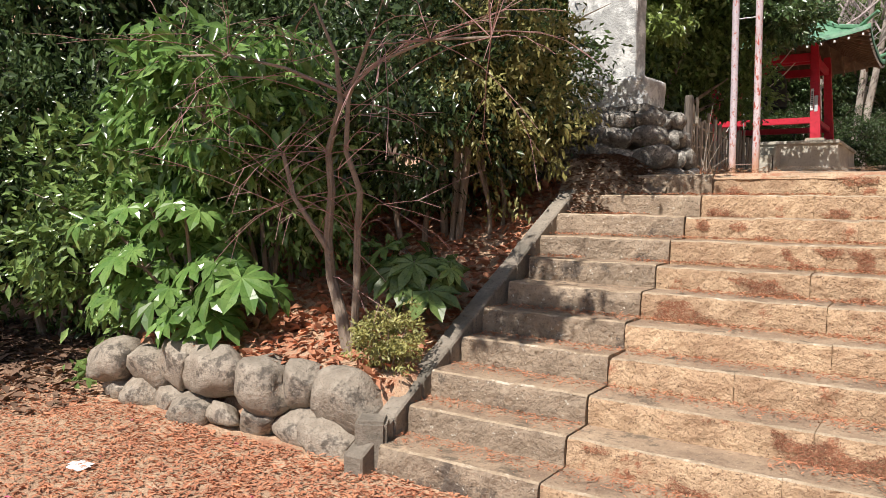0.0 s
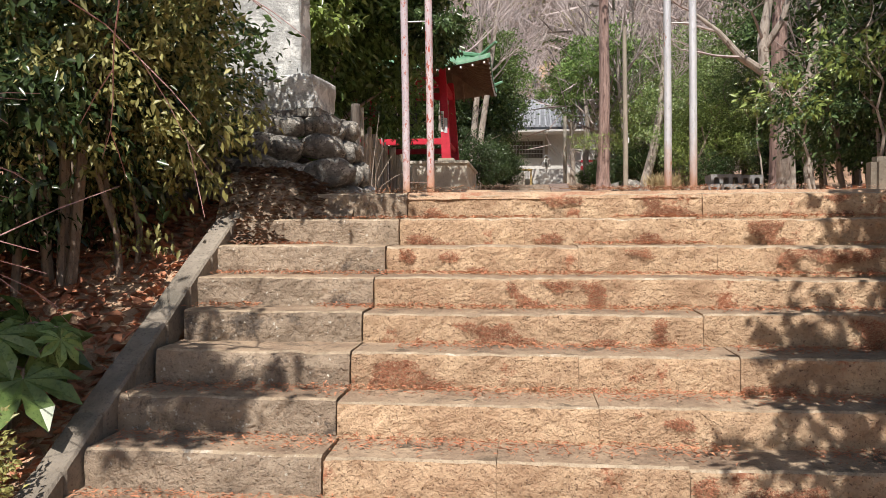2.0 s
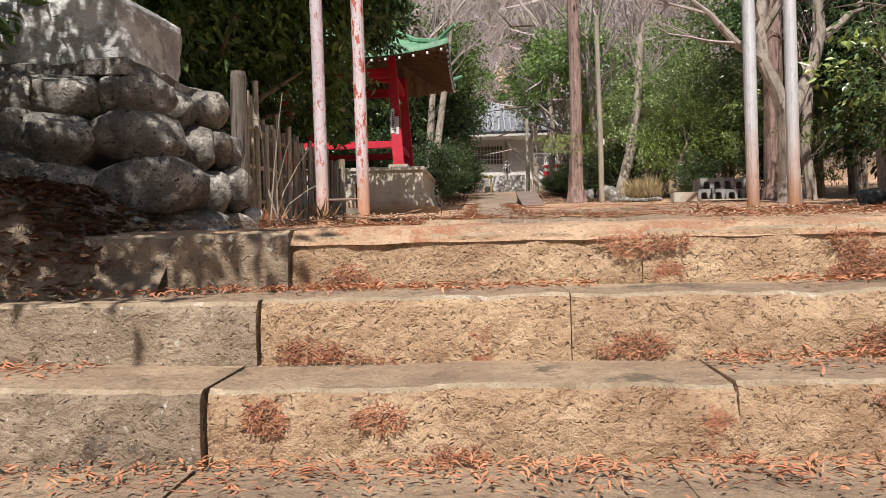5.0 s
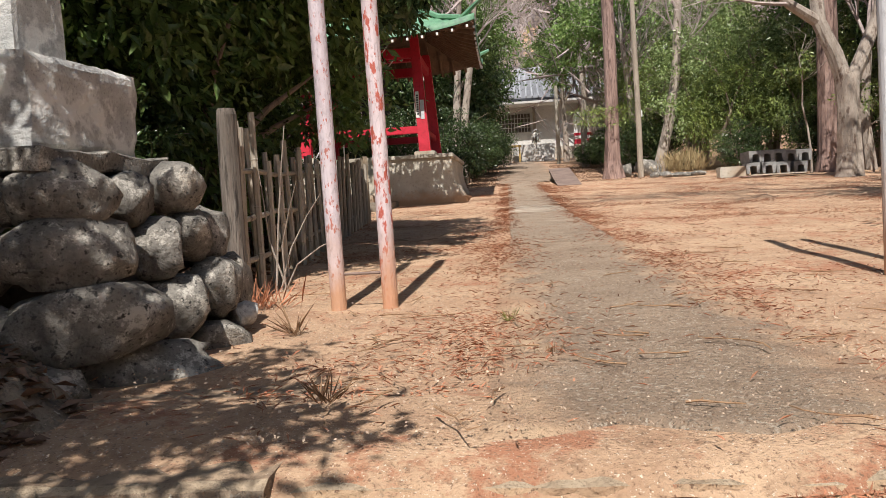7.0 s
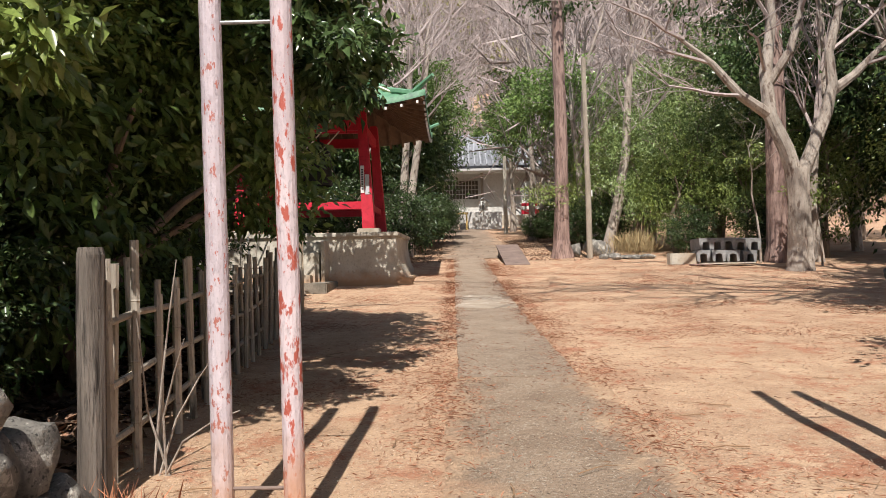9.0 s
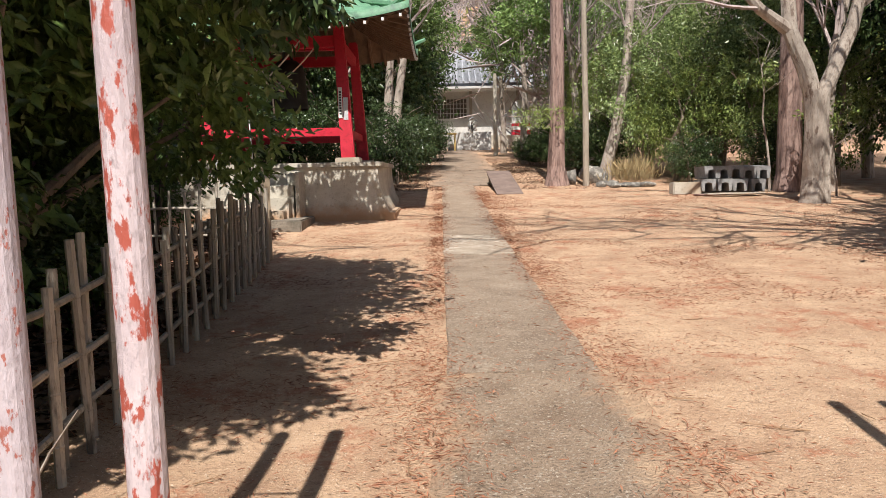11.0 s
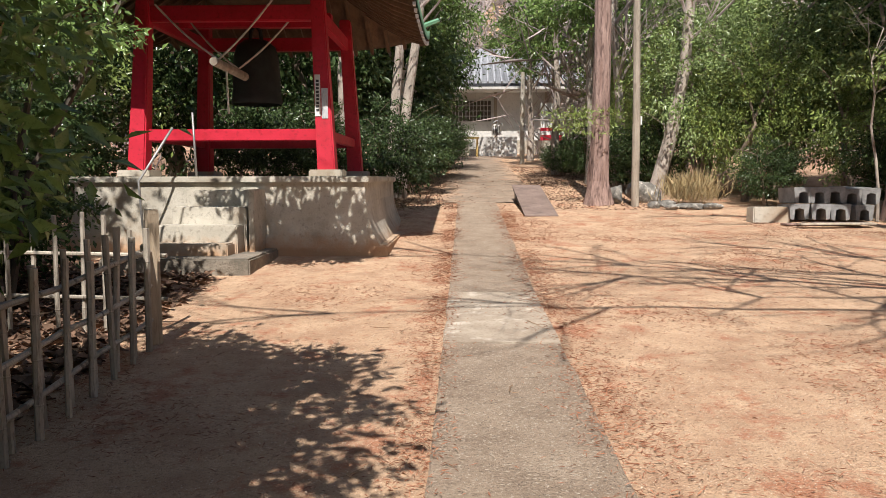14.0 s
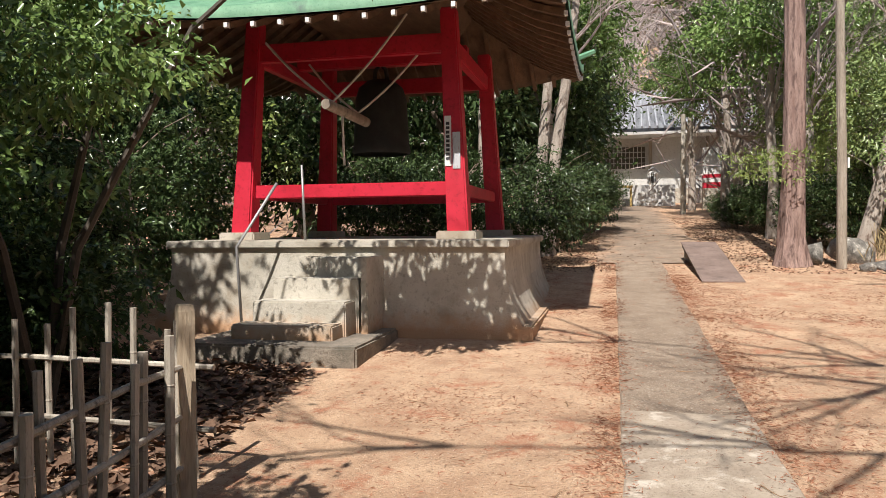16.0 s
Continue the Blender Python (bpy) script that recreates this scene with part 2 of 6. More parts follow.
def thing(name, at, label, category, group="", kind=""):
    ob = new(name)
    ob.empty_display_size = 0.1
    ob.matrix_world = at if isinstance(at, Matrix) else pose(*at)
    return tagged(ob, label, category, group, kind)


def box(bm, lo, hi, bevel=0.0, turn=None, taper=(1, 1)):
    """A box between two corners, with bevelled edges; taper shrinks its top in x and y."""
    lo, hi = Vector(lo), Vector(hi)
    mid, size = (lo + hi) / 2, hi - lo
    made = bmesh.ops.create_cube(bm, size=1.0)["verts"]
    for v in made:
        k = v.co.z + 0.5
        v.co.x *= size.x * (1 + (taper[0] - 1) * k)
        v.co.y *= size.y * (1 + (taper[1] - 1) * k)
        v.co.z *= size.z
    if bevel:
        edges = list({e for v in made for e in v.link_edges})
        out = bmesh.ops.bevel(bm, geom=edges, offset=bevel, segments=2, affect="EDGES", clamp_overlap=True)
        made = list({v for f in out["faces"] for v in f.verts} | {v for v in made if v.is_valid})
    m = Matrix.Translation(mid) @ (turn.to_4x4() if turn else Matrix.Identity(4))
    for v in made:
        v.co = m @ v.co
    return made


def tube(bm, points, radii, sides=8, caps=True, wobble=0.0):
    """A tapered tube along points."""
    points = [Vector(p) for p in points]
    rings = []
    last = None
    for i, p in enumerate(points):
        a, b = points[max(i - 1, 0)], points[min(i + 1, len(points) - 1)]
        d = (b - a).normalized()
        u = last if last is not None else (Vector((1, 0, 0)) if abs(d.x) < 0.9 else Vector((0, 1, 0)))
        u = (u - d * u.dot(d)).normalized()
        last = u
        w = d.cross(u)
        ring = []
        for k in range(sides):
            an = math.tau * k / sides
            r = radii[i] * (1 + (wobble * noise.noise(p * 3 + Vector((math.cos(an), math.sin(an), 0)) * 2) if wobble else 0))
            ring.append(bm.verts.new(p + (u * math.cos(an) + w * math.sin(an)) * r))
        rings.append(ring)
    for r0, r1 in zip(rings, rings[1:]):
        for k in range(sides):
            bm.faces.new((r0[k], r0[(k + 1) % sides], r1[(k + 1) % sides], r1[k]))
    if caps:
        bm.faces.new(list(reversed(rings[0])))
        bm.faces.new(rings[-1])


def rock_mesh(bm, at, size, seed, sub=3, rough=0.22, turn=0.0, flat=(0.46, 0.74)):
    rng = random.Random(seed)
    off = Vector((rng.uniform(-50, 50), rng.uniform(-50, 50), rng.uniform(-50, 50)))
    flats = [(Vector((rng.gauss(0, 1), rng.gauss(0, 1), rng.gauss(0, 1))).normalized(), rng.uniform(*flat)) for _ in range(10)]
    made = bmesh.ops.create_icosphere(bm, subdivisions=sub, radius=1.0)["verts"]
    m = Matrix.Translation(at) @ Matrix.Rotation(turn, 4, "Z") @ Matrix.Diagonal((*size, 1))
    for v in made:
        n = v.co.normalized()
        # squarish boulder
        p = Vector([math.copysign(abs(c) ** 0.72, c) for c in n])
        p = p.normalized() * (0.55 * p.length / 1.2 + 0.5)
        k = 1 + rough * noise.noise(n * 1.3 + off) + 0.5 * rough * noise.noise(n * 3.0 + off)
        p = p * k
        for f, lim in flats:
            over = p.dot(f) - lim
            if over > 0:
                p = p - f * over * 0.85
        v.co = m @ (p + n * 0.045 * noise.noise(n * 6 + off))
    return made


def bm_new():
    return bmesh.new()


# ---- the lie of the land ----
PROFILE_Y = [-100, 0, 2, 9.5, 11.4, 13.8, 18.2, 20, 38, 50, 62, 80, 140, 400]
PROFILE_Z = [0, 0, 0.055, 0.28, 0.35, 0.50, 0.76, 0.88, 2.2, 3.0, 4.5, 14, 62, 150]
LOW = -1.98
RISE = 0.18
NOSE = [-0.27, -0.61, -0.94, -1.26, -1.56, -1.89, -2.21, -2.53, -2.86, -3.17, -3.5]
STAIR_L, STAIR_R = -1.0, 3.95


def terrace(y):
    return float(np.interp(y, PROFILE_Y, PROFILE_Z))


def smooth(a, b, x):
    k = min(max((x - a) / (b - a), 0), 1)
    return k * k * (3 - 2 * k)


def land(x, y):
    """Height of the ground."""
    if y >= 0.35:
        z = terrace(y)
    elif STAIR_L - 0.02 <= x <= STAIR_R + 0.02:
        z = LOW if y < -3.45 else float(np.interp(y, [-3.45, -0.36, -0.20, 0.35], [LOW, -0.5, 0.012, 0.018]))
    elif x < STAIR_L:
        start = -3.25 if x > -4.1 else -1.5
        z = LOW if y < start else float(np.interp(y, [start, start + 0.05, start + 0.9, 0.0, 0.35], [LOW, -1.5, -1.3, -0.15, 0.0]))
    else:
        z = LOW if y < -4.0 else float(np.interp(y, [-4.0, -3.4, 0, 0.35], [LOW, -1.5, 0.05, 0.05]))
    if x > STAIR_R:
        z += 0.9 * smooth(3.9, 7.0, x) * (1 - smooth(1.0, 6.0, y)) * smooth(-6, -2, y)
    if y > 0.35:
        z += 1.2 * smooth(9, 30, abs(x - 1)) + 14 * smooth(25, 90, abs(x))
    else:
        z += 14 * smooth(30, 90, abs(x))
    z += 0.02 * noise.noise(Vector((x * 1.3, y * 1.3, 0))) * (1 if abs(x) < 15 else 10)
    return z


def axis(lo, hi, fine_lo, fine_hi, fine):
    mid = list(np.arange(fine_lo, fine_hi + 1e-6, fine))
    left, right, d, v = [], [], fine, fine_lo
    while v > lo:
        d *= 1.3
        v -= d
        left.append(v)
    d, v = fine, fine_hi
    while v < hi:
        d *= 1.3
        v += d
        right.append(v)
    return left[::-1] + mid + right


XS, YS = axis(-400, 400, -6, 9, 0.14), axis(-400, 500, -9, 22, 0.14)
verts = [(x, y, land(x, y)) for y in YS for x in XS]
W = len(XS)
faces = [(j * W + i, j * W + i + 1, (j + 1) * W + i + 1, (j + 1) * W + i) for j in range(len(YS) - 1) for i in range(W - 1)]
tagged(sheet("ground", verts, faces, M_GROUND, smooth=True), "sandy earth strewn with brown pine needles", "ground", kind="structure")

# ---- stone staircase ----
stairs = thing("stone_staircase", (0, 0, 0), "wide weathered tan stone steps strewn with needles", "stairs", kind="structure")


def step_block(x0, x1, y0, y1, z0, z1, seed, mat=None):
    rng = random.Random(seed)
    bm = bm_new()
    nx = max(4, int((x1 - x0) / 0.045))
    rows = []
    sec = [(0.0, 0.0, 0.004), (-0.006, 0.35, 0.006), (0.0, 0.62, 0.007), (0.004, 0.86, 0.005), (0.018, 0.955, 0.004), (0.055, 1.0, 0.003), (1.0, 1.0, 0.0)]
    for i in range(nx + 1):
        k = i / nx
        x = x0 + (x1 - x0) * k
        chip = 0.05 * max(0, noise.noise(Vector((x * 5.1, y0 * 7, seed))) - 0.2) + 0.03 * max(0, noise.noise(Vector((x * 17, y0 * 7, seed))))
        bow = 0.010 * noise.noise(Vector((x * 1.3, y0 * 5, 3)))
        row = []
        for a, b, j in sec:
            y = y0 + (y1 - y0) * a + rng.uniform(-j, j) + (chip if 0.7 < b and a < 0.5 else 0)
            z = z0 + (z1 - z0) * b + (rng.uniform(-j, j) * 0.6) - (chip * 0.5 if b > 0.9 and a < 0.5 else 0) + bow * b
            row.append(bm.verts.new((x, y, z)))
        rows.append(row)
    for r0, r1 in zip(rows, rows[1:]):
        for k in range(len(sec) - 1):
            f = bm.faces.new((r0[k], r1[k], r1[k + 1], r0[k + 1]))
            f.material_index = (0, 0, 0, 0, 2, 1)[k]
    for r, flip in ((rows[0], False), (rows[-1], True)):
        base = [bm.verts.new((r[0].co.x, y1, z0))]
        f = r + base
        bm.faces.new(f if flip else list(reversed(f)))
    ob = part("step_block", bm, mat or M_STEP, stairs)
    ob.data.materials.append(M_TREAD)
    ob.data.materials.append(M_NOSE)
    return ob


rng = random.Random(5)
for i, y in enumerate(NOSE):
    top = -RISE * i
    back = (NOSE[i - 1] if i else 0.45) + 0.08
    left = STAIR_L + rng.uniform(-0.05, 0.05)
    crack = (0.14 if i < 2 else 0.085 + 0.004 * i) + rng.uniform(-0.015, 0.015)
    step_block(left, crack - 0.004, y - rng.uniform(0.0, 0.03), back, top - RISE - 0.03, top + rng.uniform(0, 0.012), i * 31 + 1, M_STEP_GREY)
    x = crack + 0.004
    k = 0
    while x < STAIR_R - 0.1:
        w = rng.uniform(0.75, 1.25)
        if STAIR_R - (x + w) < 0.5:
            w = STAIR_R - x
        step_block(x, x + w - 0.003, y + rng.uniform(-0.008, 0.012), back, top - RISE - 0.03, top + rng.uniform(-0.01, 0.004), i * 31 + 2 + k)
        x += w
        k += 1

bm = bm_new()
for i, y in enumerate(NOSE):
    box(bm, (STAIR_L + 0.02, y + 0.03, -RISE * i - RISE - 0.2), (STAIR_R - 0.02, 0.5, -RISE * i - 0.03))
part("stair_bedding", bm, M_GROUND, stairs, "packed earth showing in the joints")

# drifted earth over the top tread
bm = bm_new()
cols = []
for i in range(101):
    x = STAIR_L + 0.03 + (STAIR_R - STAIR_L - 0.06) * i / 100
    edge = -0.262 + 0.02 * noise.noise(Vector((x * 1.7, 1, 8))) + 0.015 * noise.noise(Vector((x * 9, 1, 8)))
    cols.append([bm.verts.new((x, edge + (0.66 - edge) * k, h + 0.006 * noise.noise(Vector((x * 6, k * 5, 2))))) for k, h in ((0, -0.035), (0.07, 0.010), (0.2, 0.024), (0.55, 0.030), (1.0, -0.01))])
for p, q in zip(cols, cols[1:]):
    for k in range(4):
        bm.faces.new((p[k], q[k], q[k + 1], p[k + 1]))
part("earth_drift", bm, M_GROUND, stairs, "sandy earth drifted over the top tread", True)

# leaf-strewn earth spilling over the ends of the upper steps
cols = []
bm = bm_new()
for i in range(25):
    x = -1.2 + 0.95 * i / 24
    col = []
    for j in range(29):
        y = -0.86 + 1.2 * j / 28
        under = -0.52 + 0.545 * smooth(-0.80, -0.22, y)
        k = 1 - smooth(-0.85, -0.38, x + 0.10 * noise.noise(Vector((y * 3, 4, 1))) + 0.35 * (1 - smooth(-0.75, -0.45, y)))
        col.append(bm.verts.new((x, y, under - 0.10 + 0.26 * k + 0.03 * noise.noise(Vector((x * 6, y * 6, 1))))))
    cols.append(col)
for p, q in zip(cols, cols[1:]):
    for k in range(28):
        bm.faces.new((p[k], q[k], q[k + 1], p[k + 1]))
part("spilled_earth", bm, M_STEP_GREY, stairs, "dark leaf-strewn earth over the step ends", True)

# ---- path ----
path = thing("path", (0, 0, 0), "narrow worn grey concrete path with leaf-filled edges", "path", kind="structure")
PATH_L, PATH_R = 0.64, 1.50


def slab(x0, x1, y0, y1, up, name="slab", mat=None):
    bm = bm_new()
    n = max(2, int((y1 - y0) / 0.35))
    rows = []
    for i in range(n + 1):
        y = y0 + (y1 - y0) * i / n
        jl, jr = (0.06 if y < 4.6 else 0.02) * noise.noise(Vector((0, y * 2, 3))), 0.025 * noise.noise(Vector((5, y * 2, 3)))
        z = terrace(y)
        lift = up
        rows.append([bm.verts.new(c) for c in ((x0 + jl, y, z - 0.08), (x0 + jl, y, z + lift - 0.008), (x0 + jl + 0.01, y, z + lift),
                                               (x1 + jr - 0.01, y, z + lift), (x1 + jr, y, z + lift - 0.008), (x1 + jr, y, z - 0.08))])
    for r0, r1 in zip(rows, rows[1:]):
        for k in range(5):
            bm.faces.new((r0[k], r0[k + 1], r1[k + 1], r1[k]))
    bm.faces.new(rows[0])
    bm.faces.new(list(reversed(rows[-1])))
    bmesh.ops.recalc_face_normals(bm, faces=bm.faces)
    return part(name, bm, mat or M_PATH, path)


for y0, y1, up in ((4.605, 9.48, 0.024), (9.49, 11.44, 0.032), (11.45, 15.6, 0.026), (15.61, 20.9, 0.024)):
    slab(PATH_L, PATH_R, y0, y1, up, mat=M_PATH_PALE if 9 < y0 < 11 else None)

# worn first stretch, half buried in soil
NX = 24
rows = []
for j in range(71):
    y = -0.17 + 4.79 * j / 70
    row = []
    for i in range(NX + 1):
        x = 0.52 + 1.16 * i / NX
        edge = abs(x - 1.10) / 0.58
        lift = 0.020 - 0.045 * max(0.0, edge - 0.55 + 0.35 * noise.noise(Vector((x * 3, y * 3, 6)))) + 0.006 * noise.noise(Vector((x * 9, y * 9, 2)))
        row.append((x, y + 0.12 * (0.6 + noise.noise(Vector((x * 4, 7, 1)))) * (1 - smooth(0, 8, j)), land(x, y) + (lift if 0 < i < NX and 0 < j else -0.04) + 0.010 * (1 - smooth(0.2, 0.75, y))))
    rows.append(row)
W2 = NX + 1
sheet("worn_slab", [v for r in rows for v in r], [(j * W2 + i, j * W2 + i + 1, (j + 1) * W2 + i + 1, (j + 1) * W2 + i) for j in range(70) for i in range(NX)], M_PATH_WORN, path, "worn gravelly concrete half buried in soil", True)

# trodden way on to the hall
rows = []
for j in range(61):
    y = 20.85 + 24.0 * j / 60
    rows.append([(0.1 + 2.6 * i / 13 + 0.12 * noise.noise(Vector((0, y * 0.5, 3))), y, land(0.1 + 2.6 * i / 13, y) + (0.022 if 0 < i < 13 else -0.05) + 0.008 * noise.noise(Vector((i * 1.7, y * 2, 1)))) for i in range(14)])
M_WAY = material("trodden_earth", (0.22, 0.165, 0.12), (0.37, 0.285, 0.215), 2.0, 0.95, 0.8, 50, (0.33, 0.19, 0.12), 1.6, 0.55, 0.66, patch_rough=0.76, verge=(1.40, 1.1, (0.36, 0.23, 0.15), (0.52, 0.36, 0.25)))
sheet("trodden_way", [v for r in rows for v in r], [(j * 14 + i, j * 14 + i + 1, (j + 1) * 14 + i + 1, (j + 1) * 14 + i) for j in range(60) for i in range(13)], M_WAY, path, "grey-brown trodden earth leading to the hall", True)

# ---- banner poles ----
def pole_pair(x, y, mats, label, lean, bar):
    t = thing("banner_pole_frame", (x, y, terrace(y)), label, "pole frame")
    for dx, mat in zip((0, 0.25), mats):
        bm = bm_new()
        tube(bm, [(dx, 0, -0.3), (dx + lean * 1.0, 0, 1.0), (dx + lean * 2.62, 0, 2.62)], [0.038] * 3, 16)
        part("pole", bm, mat, t, smooth=False)
    for z in bar:
        bm = bm_new()
        tube(bm, [(0.02 + lean * z, 0, z), (0.23 + lean * z, 0, z)], [0.007] * 2, 8)
        part("crossbar", bm, M_STEEL if z > 1 else M_RUST, t)
    return t


pole_pair(-0.19, 1.86, (M_POLE, M_POLE_RED), "two rusty steel poles with peeling pink paint", -0.012, (0.17, 1.80))
pole_pair(2.46, 2.1, (M_POLE_GREY, M_POLE_GREY), "two grey steel poles rusted at the foot", -0.012, (0.06, 1.76))

# ---- bell pavilion ----
PX0, PX1, PY0, PY1 = -4.30, -0.49, 13.8, 17.6
PTOP = 1.53
plat = thing("bell_platform", (0, 0, 0), "battered grey concrete platform with flared base and steps", "platform")
bm = bm_new()
rings = []
for z, out in ((0.2, 0.24), (0.60, 0.205), (0.68, 0.165), (0.78, 0.115), (0.90, 0.07), (1.05, 0.03), (1.2, 0.008), (PTOP - 0.09, 0.0)):
    rings.append([bm.verts.new(c) for c in ((PX0 - out, PY0 - out * 0.25, z), (PX1 + out, PY0 - out * 0.25, z), (PX1 + out, PY1 + out, z), (PX0 - out, PY1 + out, z))])
for a, c in zip(rings, rings[1:]):
    for k in range(4):
        bm.faces.new((a[k], a[(k + 1) % 4], c[(k + 1) % 4], c[k]))
bm.faces.new(rings[-1])
part("platform_body", bm, M_PLATFORM, plat)
bm = bm_new()
box(bm, (PX0 - 0.05, PY0 - 0.05, PTOP - 0.088), (PX1 + 0.05, PY1 + 0.05, PTOP), 0.015)
part("platform_slab", bm, M_PLATFORM, plat)
bm = bm_new()
box(bm, (PX1 + 0.05, PY0 - 0.06, 0.3), (PX1 + 0.29, PY1 - 0.4, 0.64), 0.02)
part("footing", bm, M_PLATFORM, plat, "cracked concrete footing stained by soil")
for z, y in ((1.36, 13.58), (1.15, 13.30), (0.94, 13.02), (0.74, 12.74)):
    bm = bm_new()
    box(bm, (-2.74 - (13.58 - y) * 0.32, y, 0.3), (-1.87 - (13.58 - y) * 0.12, 13.86 if z > 1.3 else y + 0.30, z), 0.015)
    part("step", bm, M_PLATFORM, plat)
bm = bm_new()
box(bm, (-1.86, 13.25, 0.45), (-1.79, 13.8, 1.37), 0.01)
part("cheek_wall", bm, M_PLATFORM, plat)
bm = bm_new()
box(bm, (-3.35, 12.42, 0.3), (-1.62, 13.75, 0.60), 0.02)
part("landing", bm, M_KERB, plat, "low concrete landing edged with rough stone")
bm = bm_new()
tube(bm, [(-3.19, 13.32, 0.55), (-3.24, 13.32, 1.47), (-2.86, 13.50, 2.14)], [0.016] * 3, 8)
part("handrail", bm, M_STEEL, plat, "thin bent steel handrail", True)
bm = bm_new()
tube(bm, [(-2.72, 13.9, PTOP - 0.02), (-2.75, 13.9, 2.36)], [0.016, 0.014], 8)
part("rail_post", bm, M_STEEL, plat, "thin upright steel post", True)

bell_house = thing("bell_pavilion", (0, 0, PTOP), "red timber bell pavilion with green copper roof and brown rafters", "pavilion")
bell_house.location = (0, 0, 0)
posts = {}
for sx, xb, xt in ((-1, -3.65, -3.52), (1, -1.06, -1.19)):
    for yb, yt in ((14.3, 14.42), (16.9, 16.78)):
        bm = bm_new()
        v = box(bm, (-0.122, -0.122, 0), (0.122, 0.122, 4.1 - PTOP - 0.07), 0.02)
        for p in bm.verts:
            k = p.co.z / (4.1 - PTOP)
            s = 1 - 0.28 * k
            p.co = Vector((p.co.x * s + xb + (xt - xb) * k, p.co.y * s + yb + (yt - yb) * k, p.co.z + PTOP + 0.07))
        post = part("post", bm, M_RED, bell_house)
        posts[(sx, yb)] = post
        bm = bm_new()
        box(bm, (xb - 0.22, yb - 0.22, PTOP - 0.01), (xb + 0.22, yb + 0.22, PTOP + 0.09), 0.015)
        part("pedestal", bm, M_CONCRETE, bell_house, "square concrete post base")


def beam(name, a, b, h, w, mat=None):
    bm = bm_new()
    a, b = Vector(a), Vector(b)
    d = b - a
    turn = Matrix.Rotation(math.atan2(d.y, d.x), 3, "Z")
    mid = (a + b) / 2
    box(bm, mid - Vector((d.length / 2, w / 2, h / 2)), mid + Vector((d.length / 2, w / 2, h / 2)), 0.012, turn)
    return part(name, bm, mat or M_RED, bell_house)


beam("lower_beam", (-3.62, 14.34, 2.09), (-1.09, 14.34, 2.09), 0.16, 0.09)
beam("lower_beam", (-3.62, 16.86, 2.09), (-1.09, 16.86, 2.09), 0.16, 0.09)
beam("lower_beam", (-1.09, 14.30, 2.09), (-1.09, 16.90, 2.09), 0.14, 0.09)
beam("lower_beam", (-3.62, 14.30, 2.09), (-3.62, 16.90, 2.09), 0.14, 0.09)
for y in (14.41, 16.79):
    beam("tie_beam", (-3.52, y, 3.72), (-1.19, y, 3.72), 0.21, 0.11)
for x in (-3.53, -1.18):
    beam("tie_beam", (x, 14.45, 3.70), (x, 16.75, 3.70), 0.19, 0.11)
beam("bell_beam", (-3.5, 15.6, 3.86), (-1.2, 15.6, 3.86), 0.2, 0.16)
RX, RY = -2.36, 15.6
HX, HY = 2.52, 2.42


def roof_z(u, v, up):
    """Height of the roof at u, v from its middle (-1 to 1)."""
    m = max(abs(u), abs(v))
    corner = (abs(u) * abs(v)) ** 3
    return 3.80 + up + max(0.0, 1 - m) ** 1.35 * 1.75 + 0.24 * corner


bm = bm_new()
N = 28
grid = [[bm.verts.new((RX + HX * (2 * i / N - 1), RY + HY * (2 * j / N - 1), roof_z(2 * i / N - 1, 2 * j / N - 1, 0.12))) for i in range(N + 1)] for j in range(N + 1)]
under = [[bm.verts.new((RX + HX * (2 * i / N - 1), RY + HY * (2 * j / N - 1), roof_z(2 * i / N - 1, 2 * j / N - 1, 0.0))) for i in range(N + 1)] for j in range(N + 1)]
for j in range(N):
    for i in range(N):
        bm.faces.new((grid[j][i], grid[j][i + 1], grid[j + 1][i + 1], grid[j + 1][i]))
for i in range(N):
    bm.faces.new((under[0][i], under[0][i + 1], grid[0][i + 1], grid[0][i]))
    bm.faces.new((under[N][i + 1], under[N][i], grid[N][i], grid[N][i + 1]))
    bm.faces.new((under[i + 1][0], under[i][0], grid[i][0], grid[i + 1][0]))
    bm.faces.new((under[i][N], under[i + 1][N], grid[i + 1][N], grid[i][N]))
bmesh.ops.delete(bm, geom=[v for v in bm.verts if not v.link_faces], context="VERTS")
roof = part("roof", bm, M_COPPER, bell_house, "curved green copper roof", True)
bm = bm_new()
low = [[bm.verts.new((RX + (HX - 0.03) * (2 * i / N - 1), RY + (HY - 0.03) * (2 * j / N - 1), roof_z(2 * i / N - 1, 2 * j / N - 1, -0.012) if max(abs(2 * i / N - 1), abs(2 * j / N - 1)) > 0.4 else 4.3)) for i in range(N + 1)] for j in range(N + 1)]
for j in range(N):
    for i in range(N):
        bm.faces.new((low[j][i], low[j + 1][i], low[j + 1][i + 1], low[j][i + 1]))
part("soffit", bm, M_RAFTER, roof, "brown boarded soffit")
